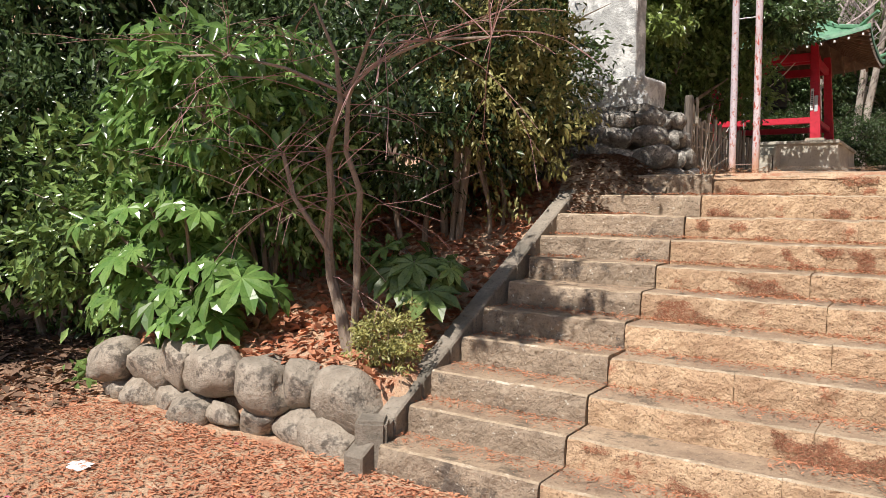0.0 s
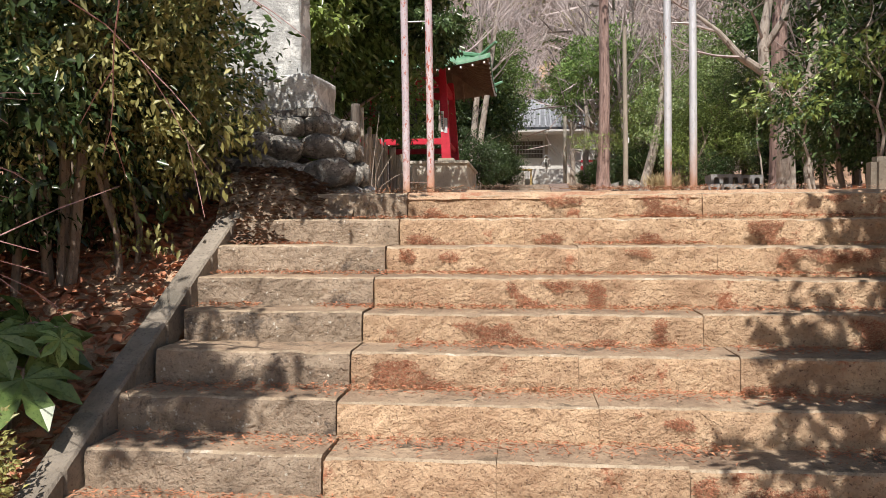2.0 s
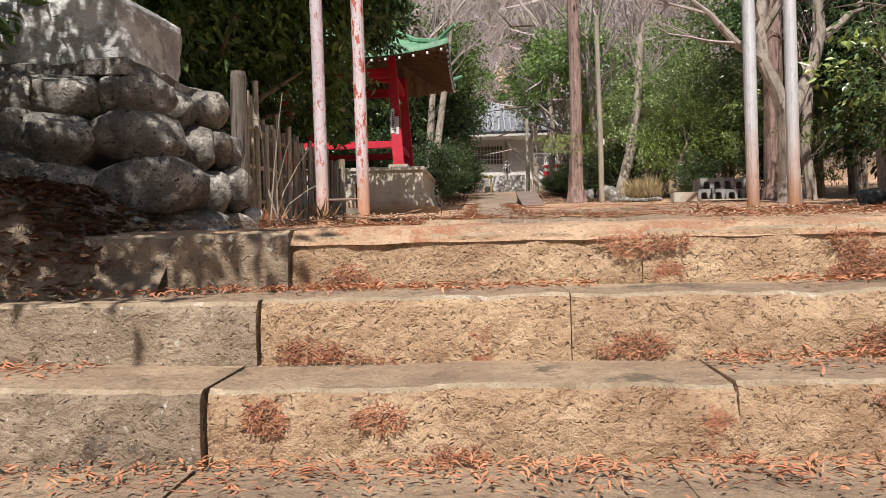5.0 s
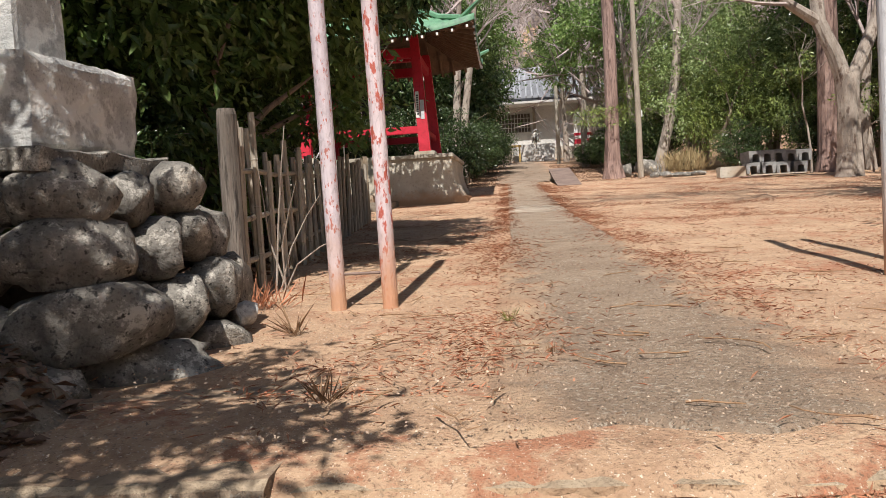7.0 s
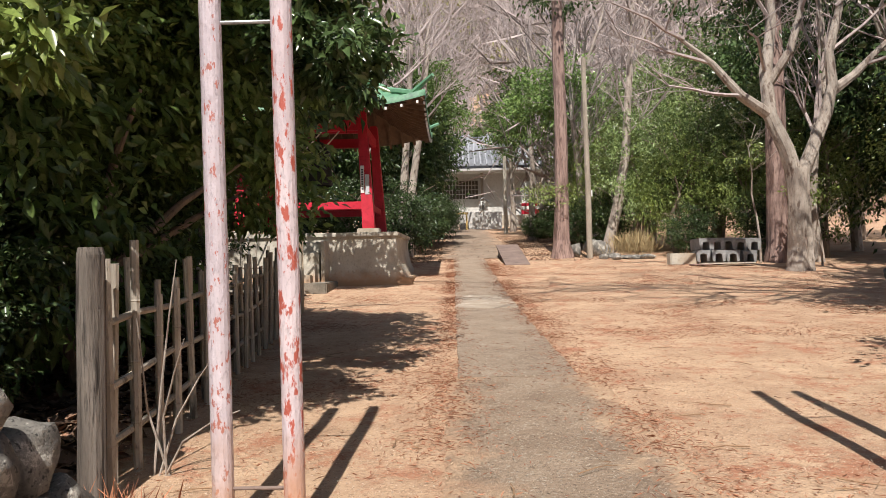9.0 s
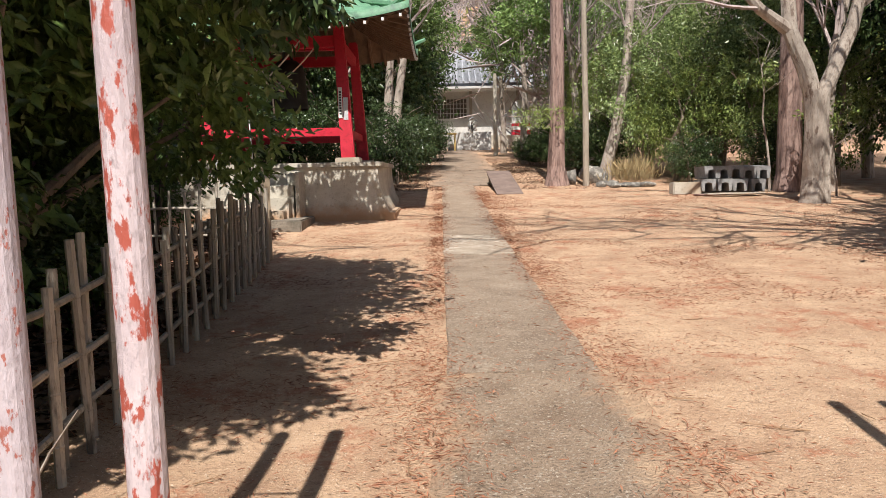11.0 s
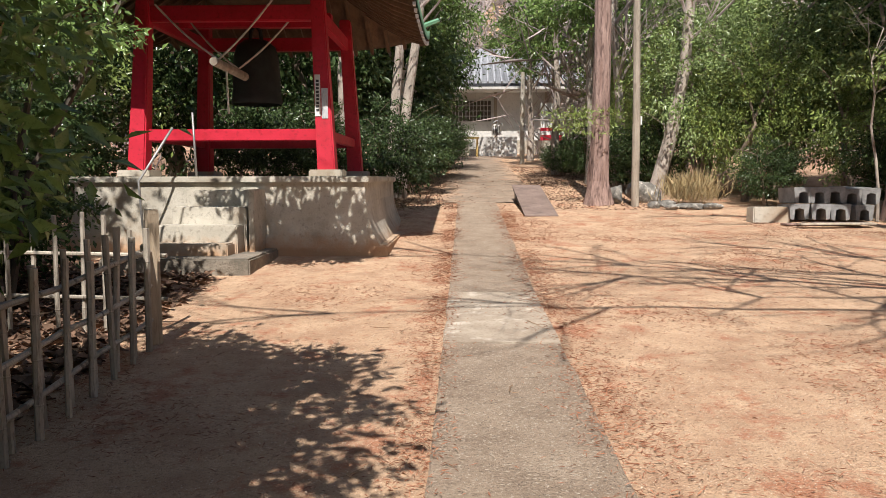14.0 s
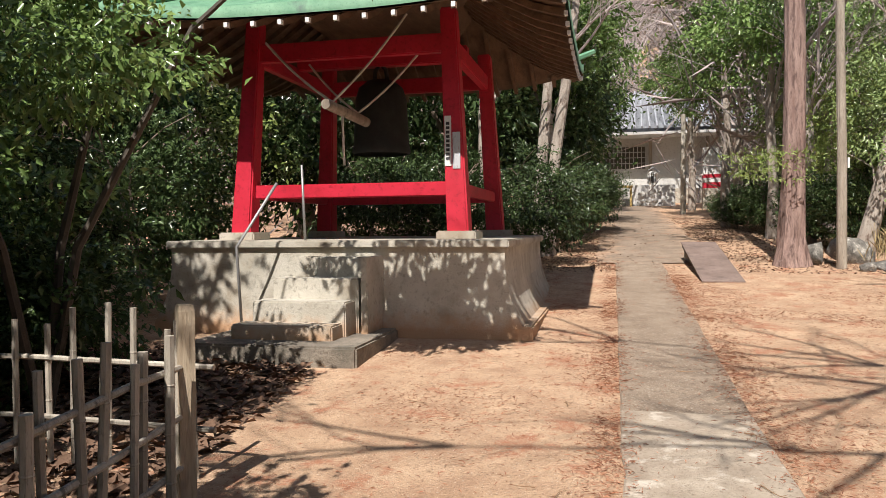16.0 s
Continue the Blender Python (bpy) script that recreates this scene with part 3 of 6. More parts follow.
for side in range(4):
    for k in range(17):
        s = -0.94 + 1.88 * k / 16
        inner = max(abs(s), 0.42)
        pts = []
        for m in (0.985, 0.85, 0.7, 0.55, 0.42):
            m = max(m, inner)
            u, v = ((s, -m), (m, s), (s, m), (-m, s))[side]
            pts.append(Vector((RX + HX * u, RY + HY * v, roof_z(u, v, -0.075))))
        bm = bm_new()
        for a, c in zip(pts, pts[1:]):
            if (a - c).length < 0.02:
                continue
            d = (c - a).normalized()
            w = d.cross(Vector((0, 0, 1))).normalized() * 0.028
            h = Vector((0, 0, 0.035))
            q = [bm.verts.new(p + w * i + h * j) for p in (a, c) for i, j in ((-1, -1), (1, -1), (1, 1), (-1, 1))]
            for f in ((0, 1, 2, 3), (7, 6, 5, 4), (0, 4, 5, 1), (1, 5, 6, 2), (2, 6, 7, 3), (3, 7, 4, 0)):
                bm.faces.new([q[i] for i in f])
        raft = part("rafter", bm, M_RAFTER, roof)
        if abs(s) < 0.97:
            u, v = ((s, -0.99), (0.99, s), (s, 0.99), (-0.99, s))[side]
            bm = bm_new()
            c = Vector((RX + HX * u, RY + HY * v, roof_z(u, v, -0.075)))
            box(bm, c - Vector((0.020, 0.03, 0.024)), c + Vector((0.020, 0.03, 0.024)))
            part("rafter_tip", bm, M_WHITE, roof, "white painted rafter end")
for sx in (-1, 1):
    for sy in (-1, 1):
        bm = bm_new()
        pts = [Vector((RX + HX * m * sx, RY + HY * m * sy, roof_z(m, m, -0.06 if m < 0.9 else -0.02))) for m in (0.4, 0.6, 0.8, 0.92, 0.985)]
        tube(bm, pts, [0.06, 0.06, 0.06, 0.06, 0.05], 6)
        part("hip_rafter", bm, M_RAFTER, roof)
        bm = bm_new()
        pts = [Vector((RX + HX * m * sx, RY + HY * m * sy, roof_z(m, m, 0.14))) for m in (0.12, 0.4, 0.7, 0.9, 1.06)]
        pts[-1].z += 0.1
        tube(bm, pts, [0.06, 0.06, 0.06, 0.055, 0.04], 6)
        part("hip_ridge", bm, M_COPPER, roof)
# offering strips on the front post
for dx, dy, z0, z1, wd, mat, lab in ((-1.205, 14.222, 2.33, 2.88, 0.075, M_WHITE, "white paper strip"), (-1.085, 14.222, 2.30, 2.70, 0.10, M_POLE_GREY, "grey metal notice")):
    bm = bm_new()
    if wd < 0.09:
        box(bm, (dx, dy - 0.01, z0), (dx + wd, dy, z1), 0.002)
    else:
        box(bm, (dx - 0.03, dy - 0.012, z0), (dx + 0.055, dy, z1), 0.002)
    strip = part("notice_strip", bm, mat, bell_house, lab)
    if wd < 0.09:
        for k in range(9):
            bm = bm_new()
            box(bm, (dx + 0.018, dy - 0.0135, z1 - 0.10 - k * 0.048), (dx + wd - 0.018, dy - 0.0105, z1 - 0.068 - k * 0.048))
            part("mark", bm, M_INK, strip)

bell = thing("temple_bell", (-2.36, 15.6, 2.62), "dark bronze temple bell hanging from a beam", "bell")
bm = bm_new()
prof = [(0.36, 0), (0.385, 0.03), (0.365, 0.12), (0.35, 0.4), (0.335, 0.7), (0.29, 0.86), (0.18, 0.95), (0.0, 0.97)]
rings = [[bm.verts.new((r * math.cos(math.tau * k / 28), r * math.sin(math.tau * k / 28), z)) for k in range(28)] for r, z in prof[:-1]]
for a, c in zip(rings, rings[1:]):
    for k in range(28):
        bm.faces.new((a[k], a[(k + 1) % 28], c[(k + 1) % 28], c[k]))
bm.faces.new(rings[-1])
part("bell_body", bm, M_BRONZE, bell, smooth=True)
bm = bm_new()
tube(bm, [(-0.09, 0, 0.93), (-0.07, 0, 1.1), (0, 0, 1.17), (0.07, 0, 1.1), (0.09, 0, 0.93)], [0.03] * 5, 8)
part("hanging_loop", bm, M_BRONZE, bell)
striker = thing("bell_striker", (-2.40, 13.75, 2.99), "peeled log striker hung on white ropes", "bell striker")
bm = bm_new()
tube(bm, [(0, 0, 0), (0.02, 0.5, -0.01), (0.05, 1.2, -0.035)], [0.055, 0.06, 0.058], 14, wobble=0.1)
part("log", bm, M_WOOD, striker, smooth=False)
for a, c in (((-0.96, 0.57, 0.84), (0.0, 0.2, 0.05)), ((0.78, 0.47, 1.03), (0.0, 0.2, 0.05)), ((0.76, 1.25, 0.83), (0.05, 0.9, 0.03)), ((-0.85, 1.6, 0.80), (0.05, 0.9, 0.03)), ((0.02, 0.45, -0.04), (0.03, 0.47, -0.62))):
    bm = bm_new()
    a, c = Vector(a), Vector(c)
    pts = [a.lerp(c, k / 8) - Vector((0, 0, 0.05 * math.sin(math.pi * k / 8))) for k in range(9)]
    tube(bm, pts, [0.013 + 0.003 * (k % 2) for k in range(9)], 6)
    part("rope", bm, M_ROPE, striker)

# ---- boulder mound with memorial stone ----
M_HILLOCK = material("dark_earth", (0.10, 0.075, 0.055), (0.20, 0.15, 0.11), 4, 0.95, 0.8, 40)

def boulder(at, size, seed, mat=M_ROCK, name="boulder", label="rounded grey boulder in a dry wall", group="boulders of the wall", turn=None, flat=(0.5, 0.8)):
    rng = random.Random(seed)
    bm = bm_new()
    rock_mesh(bm, (0, 0, 0), size, seed, 3, 0.26, rng.uniform(-0.5, 0.5) if turn is None else turn, flat)
    ob = part(name, bm, mat, smooth=True)
    ob.location = at
    return tagged(ob, label, "boulder", group)


rng = random.Random(21)
# corner and east face, course by course: x, y, z, half sizes, turn
COURSES = (
    ((-0.72, 0.56, 0.62, 0.16, 0.12, 0.10, 0.53), (-0.68, 0.84, 0.62, 0.10, 0.12, 0.09, 0.46), (-0.63, 1.12, 0.65, 0.10, 0.12, 0.10, 0.41), (-0.97, 0.47, 0.62, 0.15, 0.13, 0.10, 0.3)),
    ((-0.70, 0.54, 0.45, 0.22, 0.13, 0.10, 0.52), (-0.63, 0.92, 0.43, 0.11, 0.13, 0.11, 0.44), (-0.60, 1.16, 0.46, 0.08, 0.12, 0.10, 0.40), (-1.00, 0.43, 0.43, 0.17, 0.14, 0.11, 0.3), (-0.64, 1.38, 0.45, 0.12, 0.12, 0.12, 0.2)),
    ((-0.68, 0.54, 0.23, 0.26, 0.15, 0.12, 0.51), (-0.60, 0.97, 0.20, 0.15, 0.16, 0.14, 0.42), (-0.56, 1.25, 0.26, 0.11, 0.14, 0.12, 0.38), (-1.02, 0.41, 0.22, 0.18, 0.15, 0.12, 0.3), (-0.62, 1.50, 0.22, 0.14, 0.14, 0.14, 0.2)),
    ((-0.61, 0.71, 0.04, 0.27, 0.14, 0.09, 0.46), (-0.53, 1.18, 0.05, 0.14, 0.13, 0.08, 0.38), (-0.86, 0.40, 0.06, 0.22, 0.14, 0.11, 0.4)),
)
for c, course in enumerate(COURSES):
    for k, (x, y, z, a, b, h, turn) in enumerate(course):
        boulder((x, y, z), (a * 1.12, b * 1.12, h * 1.12), 100 + c * 10 + k, turn=turn, flat=(0.66, 0.95))
# south face
for course, (z, r, n) in enumerate(((0.04, 0.17, 7), (0.25, 0.17, 7), (0.45, 0.16, 6), (0.62, 0.14, 6))):
    for k in range(n):
        x = -1.28 - 2.1 * k / (n - 1) + 0.1 * (course % 2)
        s = r * rng.uniform(0.88, 1.2)
        boulder((x, 0.36 + 0.04 * course + rng.uniform(-0.04, 0.04), z), (s * rng.uniform(1.25, 1.6), s * 1.0, s * 0.9), 140 + course * 10 + k, flat=(0.62, 0.9))
boulder((-0.50, 1.42, 0.11), (0.075, 0.065, 0.065), 177, M_GRANITE, label="small pale broken stone beside the wall")
bm = bm_new()
rock_mesh(bm, (-1.9, 1.15, 0.28), (1.35, 0.85, 0.42), 9, 3, 0.1)
tagged(part("mound_fill", bm, M_HILLOCK, smooth=True), "earth fill of the boulder mound", "earth mound", kind="structure")
memorial = thing("memorial_stone", (-0.80, 0.50, 0.70), "tall pale granite memorial slab on a rough block", "monument")
memorial.rotation_euler.z = -0.07


def rough_block(lo, hi, cells, bevel, amount, seed):
    """A quarried block, its faces cut up and knocked uneven."""
    bm = bm_new()
    box(bm, lo, hi)
    bmesh.ops.subdivide_edges(bm, edges=bm.edges[:], cuts=cells, use_grid_fill=True)
    mid = (Vector(lo) + Vector(hi)) / 2
    for v in bm.verts:
        out = [abs(v.co[i] - (lo[i] if v.co[i] < mid[i] else hi[i])) < 1e-4 for i in range(3)]
        if sum(out) > 1:
            v.co += (mid - v.co).normalized() * bevel
        q = Vector((seed, 0, 0))
        v.co += Vector((noise.noise(v.co * 5 + q), noise.noise(v.co * 5 + q * 2), noise.noise(v.co * 5 + q * 3))) * amount
        v.co += Vector((noise.noise(v.co * 17 + q), noise.noise(v.co * 17 + q * 2), noise.noise(v.co * 17 + q * 3))) * amount * 0.5
    return bm


part("capstone", rough_block((-1.50, -0.06, 0.0), (0.10, 0.68, 0.07), 9, 0.012, 0.02, 5), M_ROCK, memorial, "flat grey-brown bedding stone")
part("base_block", rough_block((-1.30, 0.02, 0.065), (0.03, 0.60, 0.375), 11, 0.014, 0.016, 9), M_GRANITE, memorial, "rough split granite block")
part("slab", rough_block((-1.00, 0.22, 0.37), (-0.17, 0.48, 2.35), 11, 0.012, 0.012, 14), M_GRANITE, memorial, "upright granite slab")

# ---- bamboo fence ----
fence = thing("bamboo_fence", (0, 0, 0), "grey weathered bamboo fence with wooden end posts", "fence")


def cane(at, h, r, lean, seed, name="cane"):
    rng = random.Random(seed)
    bm = bm_new()
    pts, rad = [], []
    n = 5
    for k in range(n):
        z = h * k / (n - 1)
        for d, q in ((-0.006, 1.0), (0.0, 1.14), (0.006, 1.0)) if 0 < k < n - 1 else ((0, 1.0),):
            pts.append(Vector((lean[0] * z, lean[1] * z, z + d)))
            rad.append(r * q)
    tube(bm, pts, rad, 7)
    ob = part(name, bm, M_BAMBOO, fence)
    ob.location = at
    return ob


A, B = Vector((-0.80, 2.20)), Vector((-1.50, 9.55))
D = (B - A).normalized()
rng = random.Random(8)
n = 44
for k in range(n):
    p = A.lerp(B, (k + 0.5) / n)
    g = terrace(p.y)
    side = -1 if k % 2 else 1
    off = Vector((D.y, -D.x)) * 0.026 * side
    cane((p.x + off.x, p.y + off.y, g - 0.05), rng.uniform(0.82, 1.0) + (0.16 if k < 4 else 0), rng.uniform(0.017, 0.024), (rng.uniform(-0.03, 0.03), rng.uniform(-0.04, 0.04)), k)
for z in (0.20, 0.44, 0.70):
    bm = bm_new()
    pts = [Vector((A.x + (B.x - A.x) * k / 14, A.y + (B.y - A.y) * k / 14, terrace(A.y + (B.y - A.y) * k / 14) + z + 0.012 * math.sin(k * 2.1 + z * 9))) for k in range(15)]
    tube(bm, pts, [0.017] * 15, 7)
    part("rail", bm, M_BAMBOO, fence)
for k in range(13):
    x = -1.62 - k * 0.19
    cane((x, 9.82 + (0.02 if k % 2 else -0.02), terrace(9.8) - 0.05), rng.uniform(0.8, 1.02), 0.018, (rng.uniform(-0.04, 0.04), 0), 60 + k)
for z in (0.28, 0.62):
    bm = bm_new()
    tube(bm, [(-1.5, 9.8, terrace(9.8) + z), (-2.7, 9.83, terrace(9.8) + z + 0.02), (-4.0, 9.8, terrace(9.8) + z)], [0.017] * 3, 7)
    part("rail", bm, M_BAMBOO, fence)


def wood_post(x, y, h, r, seed, name="end_post"):
    bm = bm_new()
    tube(bm, [(0, 0, -0.1), (0.004, 0, h * 0.4), (0.0, 0.006, h * 0.75), (0.006, 0, h - 0.03), (0.006, 0, h)], [r, r * 0.97, r * 0.95, r * 0.94, r * 0.82], 14 if seed == 1 else 4, wobble=0.12)
    ob = part(name, bm, M_POST if seed == 1 else M_POST_TAN, fence, "" if seed == 1 else "pale squared timber post")
    ob.location = (x, y, terrace(y))
    return ob


wood_post(-0.79, 2.14, 1.02, 0.055, 1)
wood_post(-1.49, 9.50, 1.0, 0.058, 2)

# ---- things along the path ----
plate = thing("rusty_plate", (2.27, 18.4, terrace(18.4)), "rust-brown steel plate propped as a ramp", "steel plate")
bm = bm_new()
box(bm, (-0.33, 0.0, 0.0), (0.31, 3.0, 0.02), 0.004)
for v in bm.verts:
    v.co.x += -0.022 * v.co.y
    v.co.z += 0.185 * v.co.y
part("sheet", bm, M_RUST, plate)
bm = bm_new()
box(bm, (-0.31, 0.2, -0.07), (-0.25, 2.95, -0.01))
for v in bm.verts:
    v.co.x += -0.022 * v.co.y
    v.co.z += 0.185 * v.co.y
part("timber_bearer", bm, M_DARKWOOD, plate)
bm = bm_new()
box(bm, (-0.34, 2.72, -0.1), (0.22, 2.92, 0.49), 0.01)
part("prop_block", bm, M_CONCRETE, plate, "concrete prop block")

utility = thing("timber_pole", (4.42, 20.2, terrace(20.2)), "slender weathered timber pole with a small white tag", "pole")
bm = bm_new()
tube(bm, [(0, 0, -0.2), (-0.01, 0, 2.0), (-0.05, 0, 4.2), (-0.06, 0, 5.6)], [0.085, 0.08, 0.072, 0.065], 12, wobble=0.06)
part("shaft", bm, M_WOOD, utility)
bm = bm_new()
box(bm, (0.07, -0.05, 1.72), (0.10, 0.03, 1.9), 0.003)
part("tag", bm, M_WHITE, utility)

slim = thing("concrete_post", (3.28, 37.0, terrace(37)), "slim grey concrete post", "post")
bm = bm_new()
tube(bm, [(0, 0, -0.2), (0, 0, 3.9)], [0.11, 0.085], 12)
part("shaft", bm, M_CONCRETE, slim)

sign = thing("notice_board", (2.42, 43.0, terrace(43)), "small white roofed notice board on a post", "notice board")
bm = bm_new()
box(bm, (-0.05, -0.05, -0.1), (0.05, 0.05, 1.5))
part("post", bm, M_PLASTER, sign)
bm = bm_new()
box(bm, (-0.25, -0.05, 1.15), (0.25, 0.04, 1.72), 0.01)
board = part("board", bm, M_WHITE, sign)
for k in range(4):
    bm = bm_new()
    box(bm, (-0.165 + k * 0.1, -0.056, 1.24), (-0.14 + k * 0.1, -0.051, 1.64))
    part("mark", bm, M_INK, board)
for s in (-1, 1):
    bm = bm_new()
    box(bm, (-0.21, -0.12, -0.02), (0.21, 0.12, 0.02), 0.004, Matrix.Rotation(s * 0.62, 3, "Y"))
    for v in bm.verts:
        v.co += Vector((s * 0.155, 0, 1.80))
    part("roof_board", bm, M_TILE, sign)

scrap = part("paper_scrap", bm_new(), M_WHITE)
bm = bm_new()
cells = [[bm.verts.new((0.045 * i + 0.015 * noise.noise(Vector((i, j, 1))), 0.035 * j, 0.012 + 0.022 * abs(noise.noise(Vector((i * 1.3, j * 1.7, 3)))))) for j in range(5)] for i in range(5)]
for i in range(4):
    for j in range(4):
        if (i, j) not in ((0, 0), (3, 3)):
            bm.faces.new((cells[i][j], cells[i + 1][j], cells[i + 1][j + 1], cells[i][j + 1]))
bm.to_mesh(scrap.data)
bm.free()
scrap.location = (-2.63, -4.59, land(-2.63, -4.59))
tagged(scrap, "crumpled white paper scrap on the earth", "paper")

# ---- stacked gutter blocks ----
def gutter(x, y, z, turn, tip, group="stack of concrete gutters"):
    t = thing("gutter_block", pose(x, y, z, tip, 0, turn), "grey u-shaped concrete gutter block stacked on edge", "concrete block", group)
    bm = bm_new()
    o = [(-0.17, 0), (0.17, 0), (0.15, 0.26), (0.09, 0.28), (0.075, 0.10), (0.0, 0.075), (-0.075, 0.10), (-0.09, 0.28), (-0.15, 0.26)]
    f = [bm.verts.new((a, -0.3, c)) for a, c in o]
    g = [bm.verts.new((a, 0.3, c)) for a, c in o]
    bm.faces.new(f)
    bm.faces.new(list(reversed(g)))
    for k in range(len(o)):
        bm.faces.new((f[k], g[k], g[(k + 1) % len(o)], f[(k + 1) % len(o)]))
    bmesh.ops.recalc_face_normals(bm, faces=bm.faces)
    part("channel", bm, M_CONCRETE_DARK, t)
    return t


M_CONCRETE_DARK = material("grey_concrete", (0.15, 0.15, 0.15), (0.27, 0.27, 0.265), 4, 0.9, 0.3, 50, (0.36, 0.355, 0.335), 3, 0.6, 0.75, random_tint=0.25, local=True)
rng = random.Random(4)
for row in range(2):
    for k in range(5 if row else 4):
        gutter(6.62 + (0.29 if row else 0.36) * k + row * 0.05, 17.6 + row * 0.05, terrace(17.6) + 0.31 + row * 0.29, rng.uniform(-6, 6), 180 + rng.uniform(-4, 4))
single = thing("kerb_block", pose(6.15, 17.5, terrace(17.5), 0, 0, 4), "pale concrete kerb block beside the gutter stack", "concrete block")
bm = bm_new()
box(bm, (-0.33, -0.15, -0.02), (0.33, 0.15, 0.27), 0.02)
part("block", bm, M_CONCRETE, single)
for k, (x, y, w, turn) in enumerate(((6.55, 17.0, 0.75, 10), (7.1, 16.95, 0.8, -8), (6.95, 16.7, 1.3, 6))):
    bm = bm_new()
    box(bm, (-w / 2, -0.09, 0), (w / 2, 0.09, 0.03), 0.006)
    ob = part("plank", bm, M_BARK_RED if k < 2 else M_BAMBOO)
    ob.matrix_world = pose(x, y, terrace(y) + 0.012 + 0.02 * k, 0, 0, turn)
    tagged(ob, "short weathered board lying on the ground", "plank", "boards by the blocks")
for k, (x, y, sx, sy, sz) in enumerate(((4.75, 20.9, 0.42, 0.3, 0.34), (4.1, 20.9, 0.25, 0.3, 0.30), (5.1, 20.2, 0.3, 0.22, 0.10), (4.75, 19.9, 0.16, 0.14, 0.10), (5.5, 19.9, 0.5, 0.3, 0.09), (5.0, 19.6, 0.18, 0.13, 0.07), (5.9, 19.7, 0.25, 0.2, 0.08), (8.3, 12.2, 0.3, 0.3, 0.24))):
    boulder((x, y, terrace(y) + sz * 0.6), (sx, sy, sz), 300 + k, label="loose grey field stone on the earth", group="stones under the trees")

# ---- corner stone and kerbs of the stairs ----
bm = bm_new()
box(bm, (3.54, 0.06, -0.05), (3.70, 0.22, 0.27), 0.04)
tagged(part("corner_stone", bm, M_KERB), "squat weathered grey-tan stone at the head of the steps", "stone block")
bm = bm_new()
box(bm, (-0.1, -0.11, 0), (0.1, 0.11, 0.34), 0.02)
ob = part("kerb_end_stone", bm, M_KERB)
ob.matrix_world = pose(-1.10, -3.42, LOW - 0.02, 0, 0, 32)
tagged(ob, "squat grey stone block ending the stair kerb", "stone block")
for i in range(10):
    y0, y1 = NOSE[i + 1] - 0.12, NOSE[i] - 0.13
    z0, z1 = -RISE * (i + 1) - 0.05, -RISE * i - 0.05
    bm = bm_new()
    a = [bm.verts.new(c) for c in ((-1.17, y0, z0), (-1.02, y0, z0), (-1.02, y1, z1), (-1.17, y1, z1))]
    b = [bm.verts.new(v.co - Vector((0, 0, 0.22))) for v in a]
    bm.faces.new(a)
    bm.faces.new(list(reversed(b)))
    for k in range(4):
        bm.faces.new((a[k], b[k], b[(k + 1) % 4], a[(k + 1) % 4]))
    bmesh.ops.recalc_face_normals(bm, faces=bm.faces)
    bmesh.ops.bevel(bm, geom=bm.edges[:], offset=0.012, segments=1, affect="EDGES")
    part("kerb_stone", bm, M_KERB, stairs)
# low boulder wall at the foot of the bank
rng = random.Random(33)
x = -1.22
k = 0
while x > -4.1:
    s = rng.uniform(0.15, 0.27) if k % 3 else rng.uniform(0.24, 0.30)
    x -= s * 0.92
    boulder((x, -3.24 + rng.uniform(-0.05, 0.05), LOW + 0.30 + rng.uniform(-0.03, 0.05)), (s * 1.36, s * 1.0, min(s, 0.22) * 1.1), 400 + k, M_ROCK_TAN, label="rounded tan-grey boulder in a low wall", group="boulders of the low wall")
    x -= s * 0.92
    k += 1
x = -1.30
while x > -4.0:
    s = rng.uniform(0.12, 0.22)
    x -= s
    boulder((x, -3.33 + rng.uniform(-0.04, 0.03), LOW + 0.07), (s * 1.5, s, s * 0.9), 430 + k, M_ROCK_TAN, label="half-buried tan-grey boulder in a low wall", group="boulders of the low wall")
    x -= s
    k += 1
bm = bm_new()
box(bm, (-0.07, -0.07, 0), (0.07, 0.07, 0.95), 0.012)
ob = part("dark_post", bm, M_DARKWOOD)
ob.location = (-3.95, -3.05, LOW)
tagged(ob, "short dark stained timber post beside the low wall", "post")

# ---- temple hall ----
hall = thing("temple_hall", (0, 0, 0), "white plastered temple hall with grey tiled roof", "temple")
TY = 48.0
bm = bm_new()
box(bm, (-4.0, TY + 1.2, 3.6), (9.5, TY + 9, 6.6))
part("wall", bm, M_PLASTER, hall)
bm = bm_new()
q = [bm.verts.new(c) for c in ((-6, TY - 0.6, 6.85), (11.5, TY - 0.6, 6.85), (10, TY + 5, 9.7), (-4.5, TY + 5, 9.7), (-6, TY + 10.5, 6.85), (11.5, TY + 10.5, 6.85))]
for f in ((0, 1, 2, 3), (3, 2, 5, 4), (0, 3, 4), (1, 5, 2)):
    bm.faces.new([q[i] for i in f])
bmesh.ops.solidify(bm, geom=bm.faces[:], thickness=0.22)
roof = part("roof", bm, M_TILE, hall)
for k in range(44):
    x = -5.8 + k * 0.395
    bm = bm_new()
    x1 = 2.75 + (x - 2.75) * 0.83
    tube(bm, [(x, TY - 0.62, 6.92), (x1, TY + 5, 9.78)], [0.06, 0.06], 5)
    part("tile_rib", bm, M_TILE, roof)
bm = bm_new()
box(bm, (-5.6, TY - 0.5, 6.52), (11.1, TY + 1.2, 6.68), 0.02)
part("eave_board", bm, M_PLASTER, hall)
